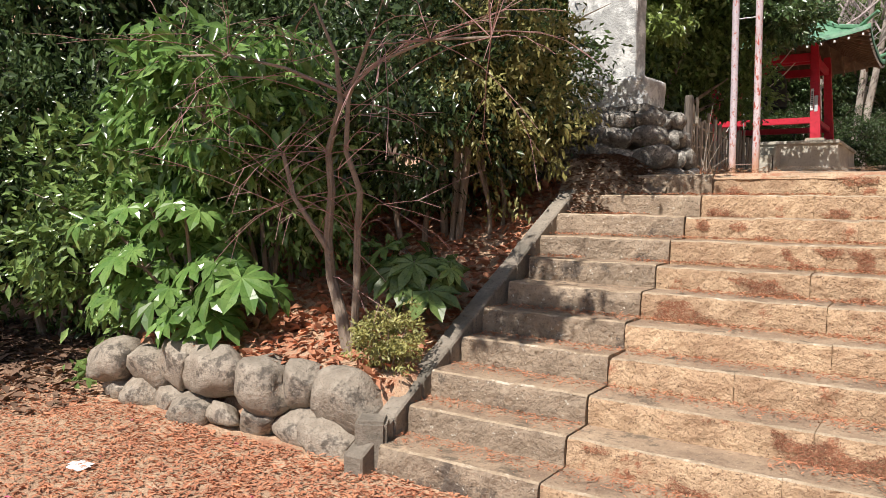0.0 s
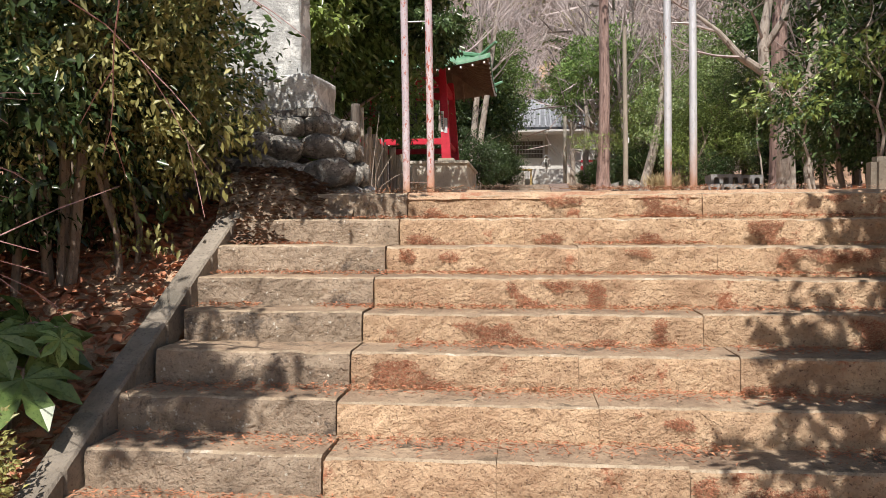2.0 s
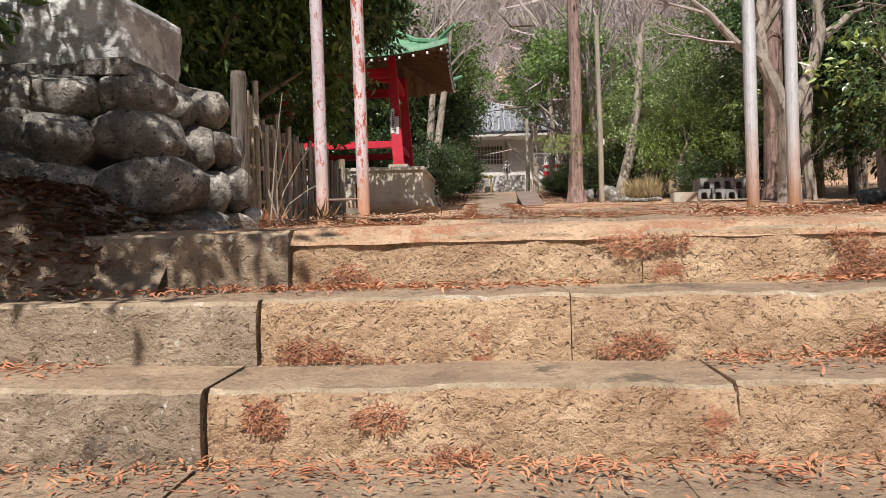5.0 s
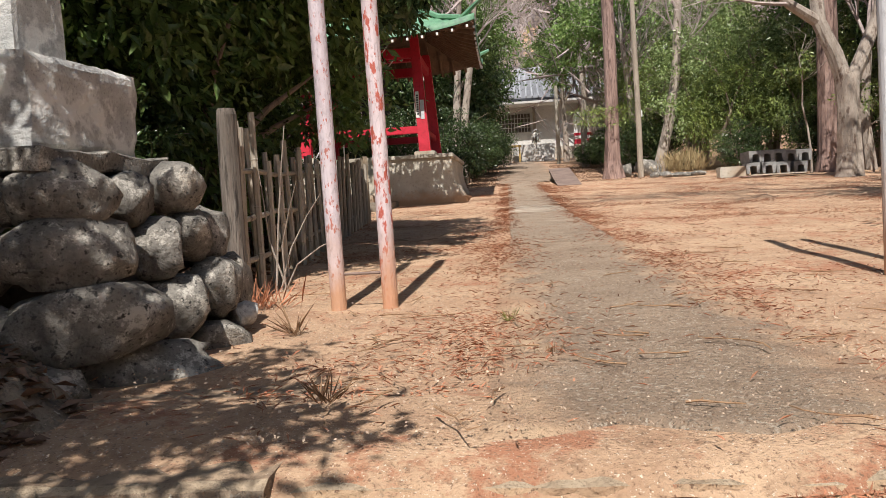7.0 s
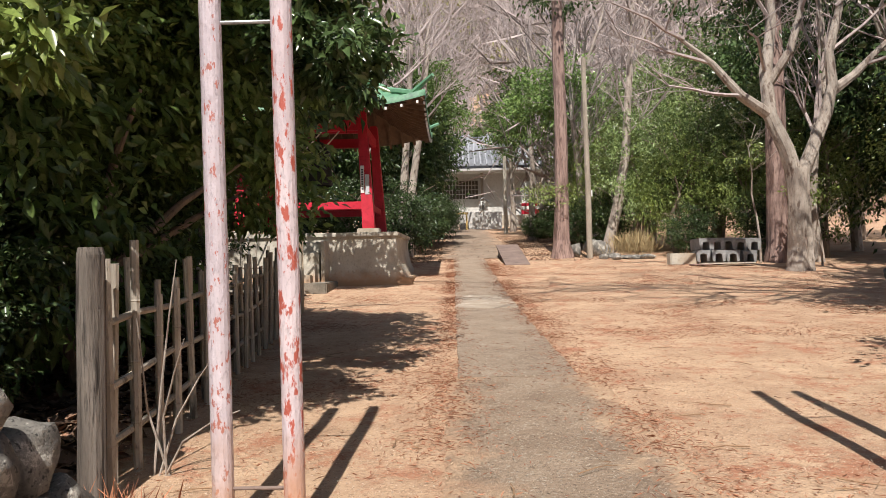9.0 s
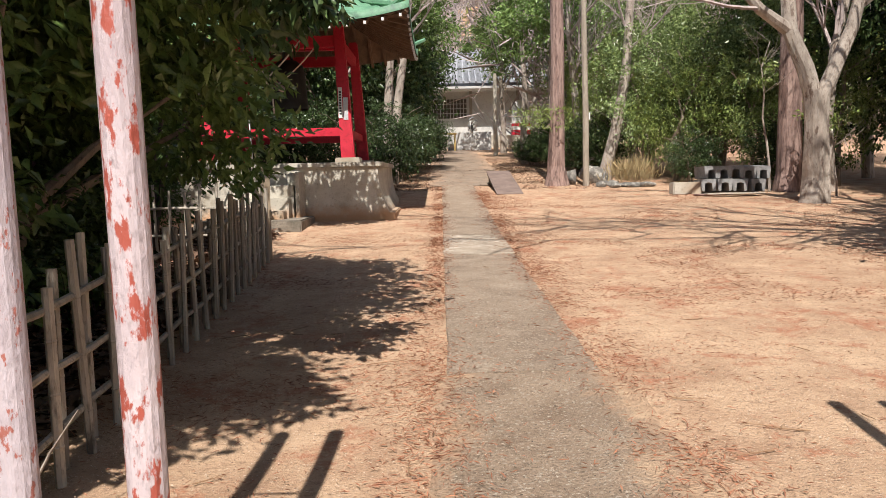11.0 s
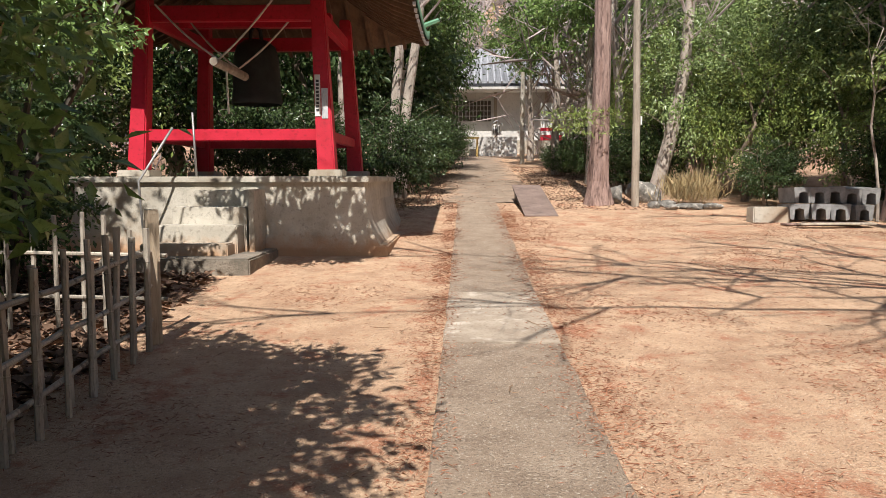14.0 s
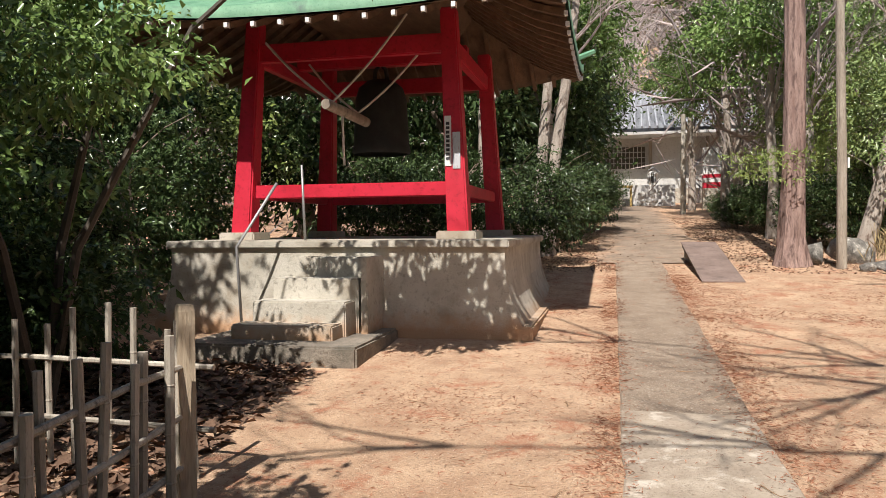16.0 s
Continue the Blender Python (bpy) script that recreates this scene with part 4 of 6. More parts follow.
for x in (-3.6, -0.4, 2.6, 5.6, 8.8):
    bm = bm_new()
    box(bm, (x - 0.09, TY + 0.9, 3.4), (x + 0.09, TY + 1.08, 6.55), 0.01)
    part("column", bm, M_WOOD, hall)
for x0, x1 in ((-0.2, 2.35),):
    bm = bm_new()
    box(bm, (x0, TY + 1.1, 4.85), (x1, TY + 1.19, 6.05))
    win = part("window", bm, M_DARKWOOD, hall, "dark lattice window")
    for k in range(13):
        bm = bm_new()
        x = x0 + (x1 - x0) * k / 12
        box(bm, (x - 0.018, TY + 1.06, 4.85), (x + 0.018, TY + 1.095, 6.05))
        part("lattice_bar", bm, M_PLASTER, win)
    for z in (5.15, 5.45, 5.75):
        bm = bm_new()
        box(bm, (x0, TY + 1.04, z - 0.018), (x1, TY + 1.058, z + 0.018))
        part("lattice_bar", bm, M_PLASTER, win)
bm = bm_new()
box(bm, (-3.4, TY - 0.4, 2.6), (8.6, TY + 1.6, 3.65), 0.02)
part("veranda", bm, M_CONCRETE, hall, "raised concrete veranda")
low_wall = thing("low_wall", (0, 0, 0), "low whitewashed wall before the temple hall", "wall", kind="structure")
bm = bm_new()
box(bm, (1.05, 44.9, 2.5), (3.6, 45.15, 3.72), 0.02)
part("panel", bm, M_PLASTER, low_wall)
bm = bm_new()
box(bm, (-3.2, 45.6, 2.5), (1.0, 45.85, 3.6), 0.02)
part("panel", bm, M_CONCRETE, low_wall)
bench = thing("offering_box", (0.8, 44.2, terrace(44.2)), "yellow wooden offering table", "table")
bm = bm_new()
box(bm, (-0.75, -0.25, 0.95), (0.75, 0.25, 1.05), 0.01)
part("top", bm, M_YELLOW, bench)
for x in (-0.65, 0.65):
    bm = bm_new()
    box(bm, (x - 0.05, -0.2, -0.05), (x + 0.05, 0.2, 0.95))
    part("leg", bm, M_YELLOW, bench)
kiosk = thing("banner_stand", (4.95, 41.0, terrace(41)), "white panel stand with red bands", "stand")
for z0, z1, mat in ((0.0, 0.9, M_CONCRETE), (0.9, 1.15, M_RED), (1.15, 1.35, M_WHITE), (1.35, 1.5, M_RED), (1.5, 2.7, M_WHITE)):
    bm = bm_new()
    box(bm, (-0.5, -0.3, z0), (0.55 if z0 < 1.4 else 0.3, 0.3, z1), 0.01)
    part("panel", bm, mat, kiosk)

# ---- plants ----
def foliage(name, dark, light, rough=0.4, translucent=0.24):
    return material(name, dark, light, 5.0, rough, 0.0, 50, random_tint=0.62, translucent=translucent)


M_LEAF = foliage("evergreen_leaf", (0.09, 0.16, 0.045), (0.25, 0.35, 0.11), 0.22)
# darkened leaf green, with thicket shade put into the colour
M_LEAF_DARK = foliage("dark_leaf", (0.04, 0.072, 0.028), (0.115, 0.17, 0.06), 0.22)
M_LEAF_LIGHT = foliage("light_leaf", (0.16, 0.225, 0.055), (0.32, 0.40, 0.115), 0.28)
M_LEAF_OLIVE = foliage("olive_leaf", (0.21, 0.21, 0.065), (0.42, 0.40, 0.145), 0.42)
# leaf green brightened to paint sunlight on crowns that shadow themselves
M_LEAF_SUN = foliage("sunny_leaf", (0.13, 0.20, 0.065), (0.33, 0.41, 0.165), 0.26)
M_FATSIA = foliage("fatsia_leaf", (0.11, 0.23, 0.055), (0.23, 0.36, 0.10), 0.22, 0.3)
M_DRY = material("dry_leaf", (0.34, 0.13, 0.072), (0.54, 0.255, 0.14), 5, 0.9, 0.0, 50, random_tint=0.45)
M_GRASS = material("dry_grass", (0.30, 0.22, 0.11), (0.45, 0.36, 0.20), 5, 0.9, 0.0, 50, random_tint=0.4)
M_PETAL = material("petal", (0.60, 0.10, 0.20), (0.75, 0.2, 0.3), 5, 0.8, 0.0)


def leaf_mesh(name, bases, ways, ups, lengths, widths, mat, parent=None, label="", fold=0.25):
    """One mesh of folded leaves, two faces each."""
    n = len(bases)
    ways = ways / np.linalg.norm(ways, axis=1, keepdims=True)
    side = np.cross(ways, ups)
    side /= np.linalg.norm(side, axis=1, keepdims=True) + 1e-9
    nor = np.cross(side, ways)
    L, Wd = lengths[:, None], widths[:, None]
    mid = bases + ways * L * 0.45 + nor * Wd * fold
    v = np.stack([bases, mid + side * Wd * 0.5, bases + ways * L - nor * L * 0.08, mid - side * Wd * 0.5], 1).reshape(-1, 3)
    k = np.arange(n)[:, None] * 4
    tri = np.concatenate([k + np.array([[0, 1, 2]]), k + np.array([[0, 2, 3]])], 1).reshape(-1)
    me = bpy.data.meshes.new(name)
    me.vertices.add(len(v))
    me.vertices.foreach_set("co", v.astype(np.float32).ravel())
    me.loops.add(len(tri))
    me.loops.foreach_set("vertex_index", tri.astype(np.int32))
    me.polygons.add(2 * n)
    me.polygons.foreach_set("loop_start", (np.arange(2 * n) * 3).astype(np.int32))
    me.polygons.foreach_set("loop_total", np.full(2 * n, 3, np.int32))
    me.update(calc_edges=True)
    me.materials.append(mat)
    ob = new(name, me)
    if parent is not None:
        ob.parent = parent
    if label:
        ob["label"] = label
    return ob


def crown(parent, mid, radii, clumps, per, length, seed, mat, hollow=0.35, spread=0.19, droop=0.3, aspect=0.42, label=""):
    """An uneven crown of leaf clumps inside an ellipsoid, denser towards its outside."""
    r = np.random.default_rng(seed)
    mid, radii = np.array(mid, float), np.array(radii, float)
    d = r.normal(size=(clumps, 3))
    d /= np.linalg.norm(d, axis=1, keepdims=True)
    rad = (hollow + (1 - hollow) * r.random(clumps) ** 0.6) * (1 + 0.22 * r.normal(size=clumps) * 0.7)
    c = d * rad[:, None]
    size = spread * (0.6 + 0.8 * r.random(clumps))
    p = np.repeat(c, per, 0) + r.normal(size=(clumps * per, 3)) * np.repeat(size, per)[:, None] * np.array([1, 1, 0.6]) * 0.6
    base = mid + p * radii
    way = np.repeat(d, per, 0) * 0.6 + r.normal(size=p.shape) * 0.7
    way[:, 2] -= droop
    up = r.normal(size=p.shape) * 0.55 + np.array([0, -0.65, 0.75])
    n = len(base)
    L = length * (0.6 + 0.8 * r.random(n))
    return leaf_mesh("crown", base, way, up, L, L * aspect, mat, parent, label)


def limb(bm, a, way, length, radius, rng, depth, out, bend=0.25, lift=0.1):
    """Recursive limbs, tapering to twigs."""
    pts, rad = [Vector(a)], [radius]
    d = Vector(way).normalized()
    n = 4 if depth > 1 else 3
    for k in range(n):
        d = (d + Vector((rng.uniform(-1, 1), rng.uniform(-1, 1), rng.uniform(-0.6, 0.8) + lift)) * bend).normalized()
        pts.append(pts[-1] + d * length / n)
        rad.append(radius * (1 - 0.55 * (k + 1) / n))
    tube(bm, pts, rad, 8 if radius > 0.05 else (5 if radius > 0.012 else 3), caps=False)
    if depth == 0:
        out.append(pts[-1])
        return
    for k in range(rng.randint(3, 4) if depth > 1 else rng.randint(3, 5)):
        i = rng.randint(1, n)
        w = (d + Vector((rng.uniform(-1, 1), rng.uniform(-1, 1), rng.uniform(-0.5, 0.7))) * 0.95).normalized()
        limb(bm, pts[i], w, length * rng.uniform(0.55, 0.8), rad[i] * rng.uniform(0.45, 0.7), rng, depth - 1, out, bend, lift)


def evergreen(name, h, r, base, leaf, clumps, per, seed, mat, label, trunk_r=0.07, aspect=0.42, droop=0.3):
    t = thing(name, (0, 0, 0), label, "tree" if h > 2 else "shrub")
    rng = random.Random(seed)
    bm = bm_new()
    for k in range(3 if h < 4 else 2):
        a = rng.uniform(0, 6.28)
        top = Vector((math.cos(a) * r * 0.35, math.sin(a) * r * 0.35, h * 0.8))
        q = Vector((math.cos(a) * 0.08, math.sin(a) * 0.08, -0.1))
        pts = [q.lerp(top, i / 5) + Vector((rng.uniform(-1, 1), rng.uniform(-1, 1), 0)) * 0.05 * r * i for i in range(6)]
        tube(bm, pts, [trunk_r * (1 - 0.13 * i) for i in range(6)], 7, wobble=0.15)
        for j in range(4):
            p = pts[rng.randint(2, 5)]
            e = p + Vector((rng.uniform(-1, 1), rng.uniform(-1, 1), rng.uniform(0, 0.7))) * r * 0.7
            tube(bm, [p, p.lerp(e, 0.5) + Vector((0, 0, 0.06 * r)), e], [trunk_r * 0.4, trunk_r * 0.3, trunk_r * 0.12], 5)
    part("trunk", bm, M_BARK, t)
    crown(t, (0, 0, (h + base) / 2), (r, r, (h - base) / 2), clumps, per, leaf, seed, mat, aspect=aspect, droop=droop)
    return t


def plant(proto, spots, group):
    """Copies of a plant; spots are x, y, scale, turn, and a height factor."""
    first = True
    for x, y, s, turn, tall in spots:
        m = Matrix.LocRotScale((x, y, land(x, y) - 0.03), Euler((0, 0, radians(turn))), (s, s, s * tall))
        if first:
            proto.matrix_world = m
            first = False
            continue
        c = copy_thing(proto, m @ Matrix.Diagonal([1 / k for k in proto.scale] + [1]))
        c["group"] = group
    proto["group"] = group


shrub_a = evergreen("evergreen_shrub", 2.0, 0.95, 0.15, 0.095, 150, 60, 11, M_LEAF, "dense dark green broadleaf shrub on the bank", 0.03)
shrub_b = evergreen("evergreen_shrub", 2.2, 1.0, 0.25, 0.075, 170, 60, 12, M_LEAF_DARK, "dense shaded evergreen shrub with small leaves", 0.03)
shrub_o = evergreen("olive_shrub", 1.9, 0.85, 0.3, 0.06, 160, 60, 13, M_LEAF_OLIVE, "sparse yellow-green shrub with small leaves", 0.025)
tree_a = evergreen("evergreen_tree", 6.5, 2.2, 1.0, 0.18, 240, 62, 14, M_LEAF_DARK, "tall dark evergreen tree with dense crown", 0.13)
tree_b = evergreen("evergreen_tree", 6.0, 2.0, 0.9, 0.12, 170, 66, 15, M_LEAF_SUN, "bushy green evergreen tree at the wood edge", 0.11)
tree_l = evergreen("evergreen_tree", 5.5, 2.0, 0.8, 0.11, 140, 64, 16, M_LEAF_LIGHT, "light green evergreen tree at the wood edge", 0.10)

plant(shrub_a, [(-3.3, -1.9, 1.0, 0, 1.1), (-4.9, -2.3, 1.2, 70, 1.1), (-6.9, -1.7, 1.3, 140, 1.1), (-8.8, -2.3, 1.5, 200, 1.2),
                (-2.4, 3.8, 1.15, 40, 1.2), (-2.6, 6.2, 1.0, 10, 1.2), (-4.7, 8.8, 1.1, 80, 1.0), (-4.9, 11.6, 1.1, 0, 1.1)], "shrubs of the bank")
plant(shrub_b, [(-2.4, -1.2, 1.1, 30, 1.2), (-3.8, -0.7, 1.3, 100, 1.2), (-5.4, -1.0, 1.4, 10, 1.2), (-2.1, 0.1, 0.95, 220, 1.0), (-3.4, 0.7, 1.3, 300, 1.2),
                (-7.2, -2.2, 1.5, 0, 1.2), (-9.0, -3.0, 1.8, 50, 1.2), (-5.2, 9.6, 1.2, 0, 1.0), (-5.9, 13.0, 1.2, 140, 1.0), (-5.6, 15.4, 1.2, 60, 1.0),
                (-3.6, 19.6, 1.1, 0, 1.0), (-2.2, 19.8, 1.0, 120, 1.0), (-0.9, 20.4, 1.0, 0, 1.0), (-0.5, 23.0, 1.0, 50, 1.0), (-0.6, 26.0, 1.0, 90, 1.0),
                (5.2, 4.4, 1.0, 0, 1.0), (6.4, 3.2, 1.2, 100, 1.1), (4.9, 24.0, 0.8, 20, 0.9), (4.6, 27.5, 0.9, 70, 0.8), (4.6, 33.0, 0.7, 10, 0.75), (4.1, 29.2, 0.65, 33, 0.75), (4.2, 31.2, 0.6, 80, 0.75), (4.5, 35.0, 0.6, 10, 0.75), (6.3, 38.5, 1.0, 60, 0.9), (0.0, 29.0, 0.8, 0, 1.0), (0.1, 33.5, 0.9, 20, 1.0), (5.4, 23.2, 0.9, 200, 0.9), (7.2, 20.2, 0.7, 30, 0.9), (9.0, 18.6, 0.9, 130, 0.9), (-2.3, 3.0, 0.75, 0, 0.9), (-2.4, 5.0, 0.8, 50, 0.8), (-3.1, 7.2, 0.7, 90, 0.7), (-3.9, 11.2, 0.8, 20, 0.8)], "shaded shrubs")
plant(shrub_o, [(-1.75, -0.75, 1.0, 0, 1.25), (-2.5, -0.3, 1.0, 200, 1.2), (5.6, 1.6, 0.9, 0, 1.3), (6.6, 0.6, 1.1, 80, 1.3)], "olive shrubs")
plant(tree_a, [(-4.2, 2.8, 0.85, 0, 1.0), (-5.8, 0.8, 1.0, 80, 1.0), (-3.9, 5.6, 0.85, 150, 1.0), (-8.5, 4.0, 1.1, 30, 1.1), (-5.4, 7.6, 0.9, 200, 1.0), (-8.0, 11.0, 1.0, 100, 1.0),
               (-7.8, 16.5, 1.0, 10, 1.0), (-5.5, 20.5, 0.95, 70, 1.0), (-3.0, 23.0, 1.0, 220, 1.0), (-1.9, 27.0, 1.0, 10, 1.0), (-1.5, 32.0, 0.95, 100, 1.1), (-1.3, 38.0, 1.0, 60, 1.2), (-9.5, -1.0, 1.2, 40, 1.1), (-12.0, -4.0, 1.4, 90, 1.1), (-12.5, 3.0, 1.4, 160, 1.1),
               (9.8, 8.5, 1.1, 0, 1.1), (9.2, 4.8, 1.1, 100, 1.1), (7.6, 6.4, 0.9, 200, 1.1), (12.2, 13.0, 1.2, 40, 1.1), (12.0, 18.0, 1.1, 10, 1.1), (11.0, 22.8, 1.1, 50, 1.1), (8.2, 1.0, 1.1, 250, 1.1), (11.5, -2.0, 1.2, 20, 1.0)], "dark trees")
plant(tree_b, [(6.4, 22.3, 0.75, 0, 1.0), (8.0, 21.6, 0.75, 80, 1.0), (9.6, 20.6, 0.85, 150, 1.0), (7.4, 25.0, 1.0, 10, 1.1), (6.6, 30.0, 1.0, 100, 1.1), (10.0, 26.0, 1.2, 200, 1.1),
               (7.8, 36.0, 1.3, 30, 1.0), (-6.5, 24.5, 1.1, 0, 1.1), (-7.0, 32.0, 1.3, 60, 1.1), (-9.8, 20.0, 1.1, 20, 1.1)], "green trees")
plant(tree_l, [(-7.0, 18.6, 0.9, 0, 1.0), (-1.8, 34.5, 0.9, 90, 1.1), (-8.6, 13.4, 0.8, 30, 0.9), (8.7, 23.3, 0.8, 30, 1.2), (5.7, 27.5, 0.6, 100, 1.3), (-2.6, 44.0, 1.1, 20, 1.1), (14.0, 24.0, 1.2, 20, 1.1), (7.1, 21.3, 0.6, 210, 1.1), (8.9, 20.2, 0.62, 20, 1.1), (10.3, 18.8, 0.7, 100, 1.1), (5.9, 23.4, 0.65, 160, 1.2), (11.6, 15.6, 0.8, 60, 1.1)], "light trees")
tall = thing("tall_evergreen", (0, 0, 0), "tall evergreen with high crown, some copies unseen and added for shade", "tree")
bm = bm_new()
tube(bm, [(0, 0, -0.2), (0.05, 0, 1.5), (-0.05, 0.05, 3.5), (0.1, 0, 6.0)], [0.16, 0.13, 0.11, 0.06], 10, wobble=0.15)
for e in ((1.3, 0.2, 5.0), (-1.2, 0.5, 5.4), (0.2, -1.2, 5.2), (0.3, 1.2, 5.8)):
    tube(bm, [(0, 0, 3.2), (e[0] * 0.5, e[1] * 0.5, 4.4), e], [0.06, 0.04, 0.015], 6)
part("trunk", bm, M_BARK_GREY, tall)
crown(tall, (0, 0, 5.5), (2.1, 2.0, 1.7), 130, 60, 0.15, 171, M_LEAF, 0.2)
# copies at both sides of the steps are unseen, added to cast shade
plant(tall, [(4.4, 26.0, 0.95, 0, 1.0), (-0.9, 24.6, 0.95, 100, 1.0), (4.8, 33.5, 1.1, 200, 1.0), (-0.9, 30.0, 1.0, 30, 1.0), (3.9, 40.0, 1.1, 60, 0.9), (-5.9, 9.2, 1.0, 10, 1.0), (-6.8, 9.6, 1.15, 250, 1.0), (-5.8, 6.2, 1.1, 80, 1.0), (8.9, 2.4, 1.15, 140, 1.0), (10.6, 5.0, 1.2, 300, 1.0), (6.7, -0.7, 1.15, 20, 1.0), (8.4, -1.4, 1.2, 200, 1.0), (-7.8, -7.2, 0.8, 30, 1.0)], "high-crowned trees")
# overhanging boughs beside the fence
bough = thing("camellia_tree", (-2.05, 4.6, land(-2.05, 4.6)), "glossy camellia tree leaning over the fence", "tree")
rng = random.Random(41)
bm = bm_new()
for e in ((-0.2, -1.6, 2.2), (0.7, -0.6, 2.0), (0.9, 0.9, 1.7), (0.6, 2.2, 1.6), (-0.6, 0.5, 2.8)):
    e = Vector(e)
    tube(bm, [(0, 0, -0.1), (e.x * 0.2, e.y * 0.2, 0.9), (e.x * 0.6, e.y * 0.6, e.z * 0.8), e], [0.06, 0.05, 0.03, 0.012], 7)
part("trunk", bm, M_BARK, bough)
crown(bough, (-0.25, -1.3, 2.35), (1.15, 1.1, 0.95), 190, 58, 0.09, 51, M_LEAF, label="glossy green leaves")
crown(bough, (0.35, 0.5, 2.6), (1.45, 1.5, 1.0), 190, 85, 0.115, 52, M_LEAF, 0.1, label="glossy green leaves")
crown(bough, (0.50, 2.0, 1.75), (1.0, 1.0, 0.75), 95, 42, 0.10, 53, M_LEAF, label="glossy green leaves")
crown(bough, (0.45, -0.6, 3.6), (1.6, 1.5, 0.7), 150, 80, 0.12, 54, M_LEAF, 0.1, label="glossy green leaves")
crown(bough, (0.95, 0.6, 3.65), (1.5, 1.75, 0.55), 120, 60, 0.12, 62, M_LEAF, 0.05, label="glossy green leaves")
# M_LEAF_DARK paints the shaded leaves of this same tree
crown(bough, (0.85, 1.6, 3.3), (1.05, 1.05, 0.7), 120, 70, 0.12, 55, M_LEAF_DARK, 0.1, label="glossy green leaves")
# crown above the view, added to shade the ground by the fence
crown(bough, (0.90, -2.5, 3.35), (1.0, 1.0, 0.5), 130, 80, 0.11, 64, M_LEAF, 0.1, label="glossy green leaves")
# paler leaf colour paints the sunlight on this small spray
crown(bough, (0.93, -2.4, 1.86), (0.42, 0.34, 0.30), 40, 26, 0.09, 67, M_LEAF_LIGHT, 0.2, label="leaves with sunlight put into their green")
# shaded leaf colour again for the two low boughs
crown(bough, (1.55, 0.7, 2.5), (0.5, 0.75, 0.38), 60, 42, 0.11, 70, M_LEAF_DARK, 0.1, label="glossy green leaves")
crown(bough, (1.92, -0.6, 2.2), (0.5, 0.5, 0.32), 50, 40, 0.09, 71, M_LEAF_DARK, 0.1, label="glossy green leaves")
# slender tree behind the cross fence
slender = thing("slender_evergreen", (-3.35, 10.7, land(-3.35, 10.7)), "slender evergreen tree leaning towards the pavilion roof", "tree")
# the third stem only carries the crown added for shade
for e in ((0.6, 0.6, 3.6), (2.0, 0.6, 3.7), (0.3, -1.9, 3.4)):
    e = Vector(e)
    bm = bm_new()
    tube(bm, [(0, 0, -0.1), (e.x * 0.1, e.y * 0.2, 1.2), (e.x * 0.5, e.y * 0.6, e.z * 0.75), e], [0.04, 0.034, 0.022, 0.01], 7, wobble=0.1)
    part("stem", bm, M_DARKWOOD, slender)
# one tree in two leaf colours, painting its sunlit and shaded parts
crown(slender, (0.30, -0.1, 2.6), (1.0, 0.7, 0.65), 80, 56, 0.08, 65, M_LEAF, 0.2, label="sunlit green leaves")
crown(slender, (-0.3, 0.3, 0.9), (0.7, 0.6, 0.7), 60, 50, 0.08, 66, M_LEAF_DARK, 0.2, label="glossy leaves with shade put into their green")
crown(slender, (1.95, 0.6, 3.6), (1.1, 0.75, 0.5), 75, 48, 0.12, 63, M_LEAF_DARK, 0.1, label="glossy leaves with shade put into their green")
# crown added on this tree to shade the ground and shrubs below
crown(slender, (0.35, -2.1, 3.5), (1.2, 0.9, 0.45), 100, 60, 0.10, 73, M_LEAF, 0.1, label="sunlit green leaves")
# tree over the memorial
canopy = thing("olive_tree", (-2.2, -0.9, land(-2.2, -0.9)), "slender evergreen tree with olive leaves over the boulders", "tree")
bm = bm_new()
for e in ((1.4, -0.7, 2.8), (0.2, 0.7, 3.0), (-0.4, -0.2, 2.8), (0.7, -0.5, 2.4)):
    e = Vector(e)
    tube(bm, [(e.x * 0.1, e.y * 0.1, -0.1), (e.x * 0.25, e.y * 0.25, 1.2), (e.x * 0.6, e.y * 0.6, e.z * 0.75), e], [0.04, 0.035, 0.022, 0.01], 7, wobble=0.1)
part("trunk", bm, M_BARK, canopy)
crown(canopy, (1.25, -0.75, 2.85), (1.1, 0.65, 0.55), 80, 66, 0.08, 56, M_LEAF_OLIVE, 0.1, label="small olive leaves")
crown(canopy, (0.45, 0.1, 1.75), (0.75, 0.6, 0.5), 34, 34, 0.065, 57, M_LEAF_OLIVE, 0.3, label="small olive leaves")
# unseen upper crown, added to dapple the boulders with shade
crown(canopy, (1.30, -0.10, 3.0), (0.7, 0.5, 0.4), 30, 40, 0.08, 69, M_LEAF_OLIVE, 0.1, label="small olive leaves")
# unseen tall tree, added so that its canopy shades the bank
high = thing("evergreen_tree", (-6.6, -5.2, LOW), "unseen tall evergreen added to shade the bank", "tree")
bm = bm_new()
for e in ((5.2, 0.1, 5.0), (3.0, 0.3, 5.2), (0.8, -0.2, 5.8), (-0.4, 0.4, 5.6)):
    e = Vector(e)
    tube(bm, [(e.x * 0.03, e.y * 0.05, -0.1), (e.x * 0.06, e.y * 0.2, 2.4), (e.x * 0.4, e.y * 0.6, e.z * 0.86), e], [0.13, 0.11, 0.05, 0.02], 9, wobble=0.1)
part("trunk", bm, M_BARK, high)
crown(high, (4.75, 0.15, 5.1), (1.15, 0.65, 0.6), 90, 80, 0.13, 157, M_LEAF_DARK, 0.1)
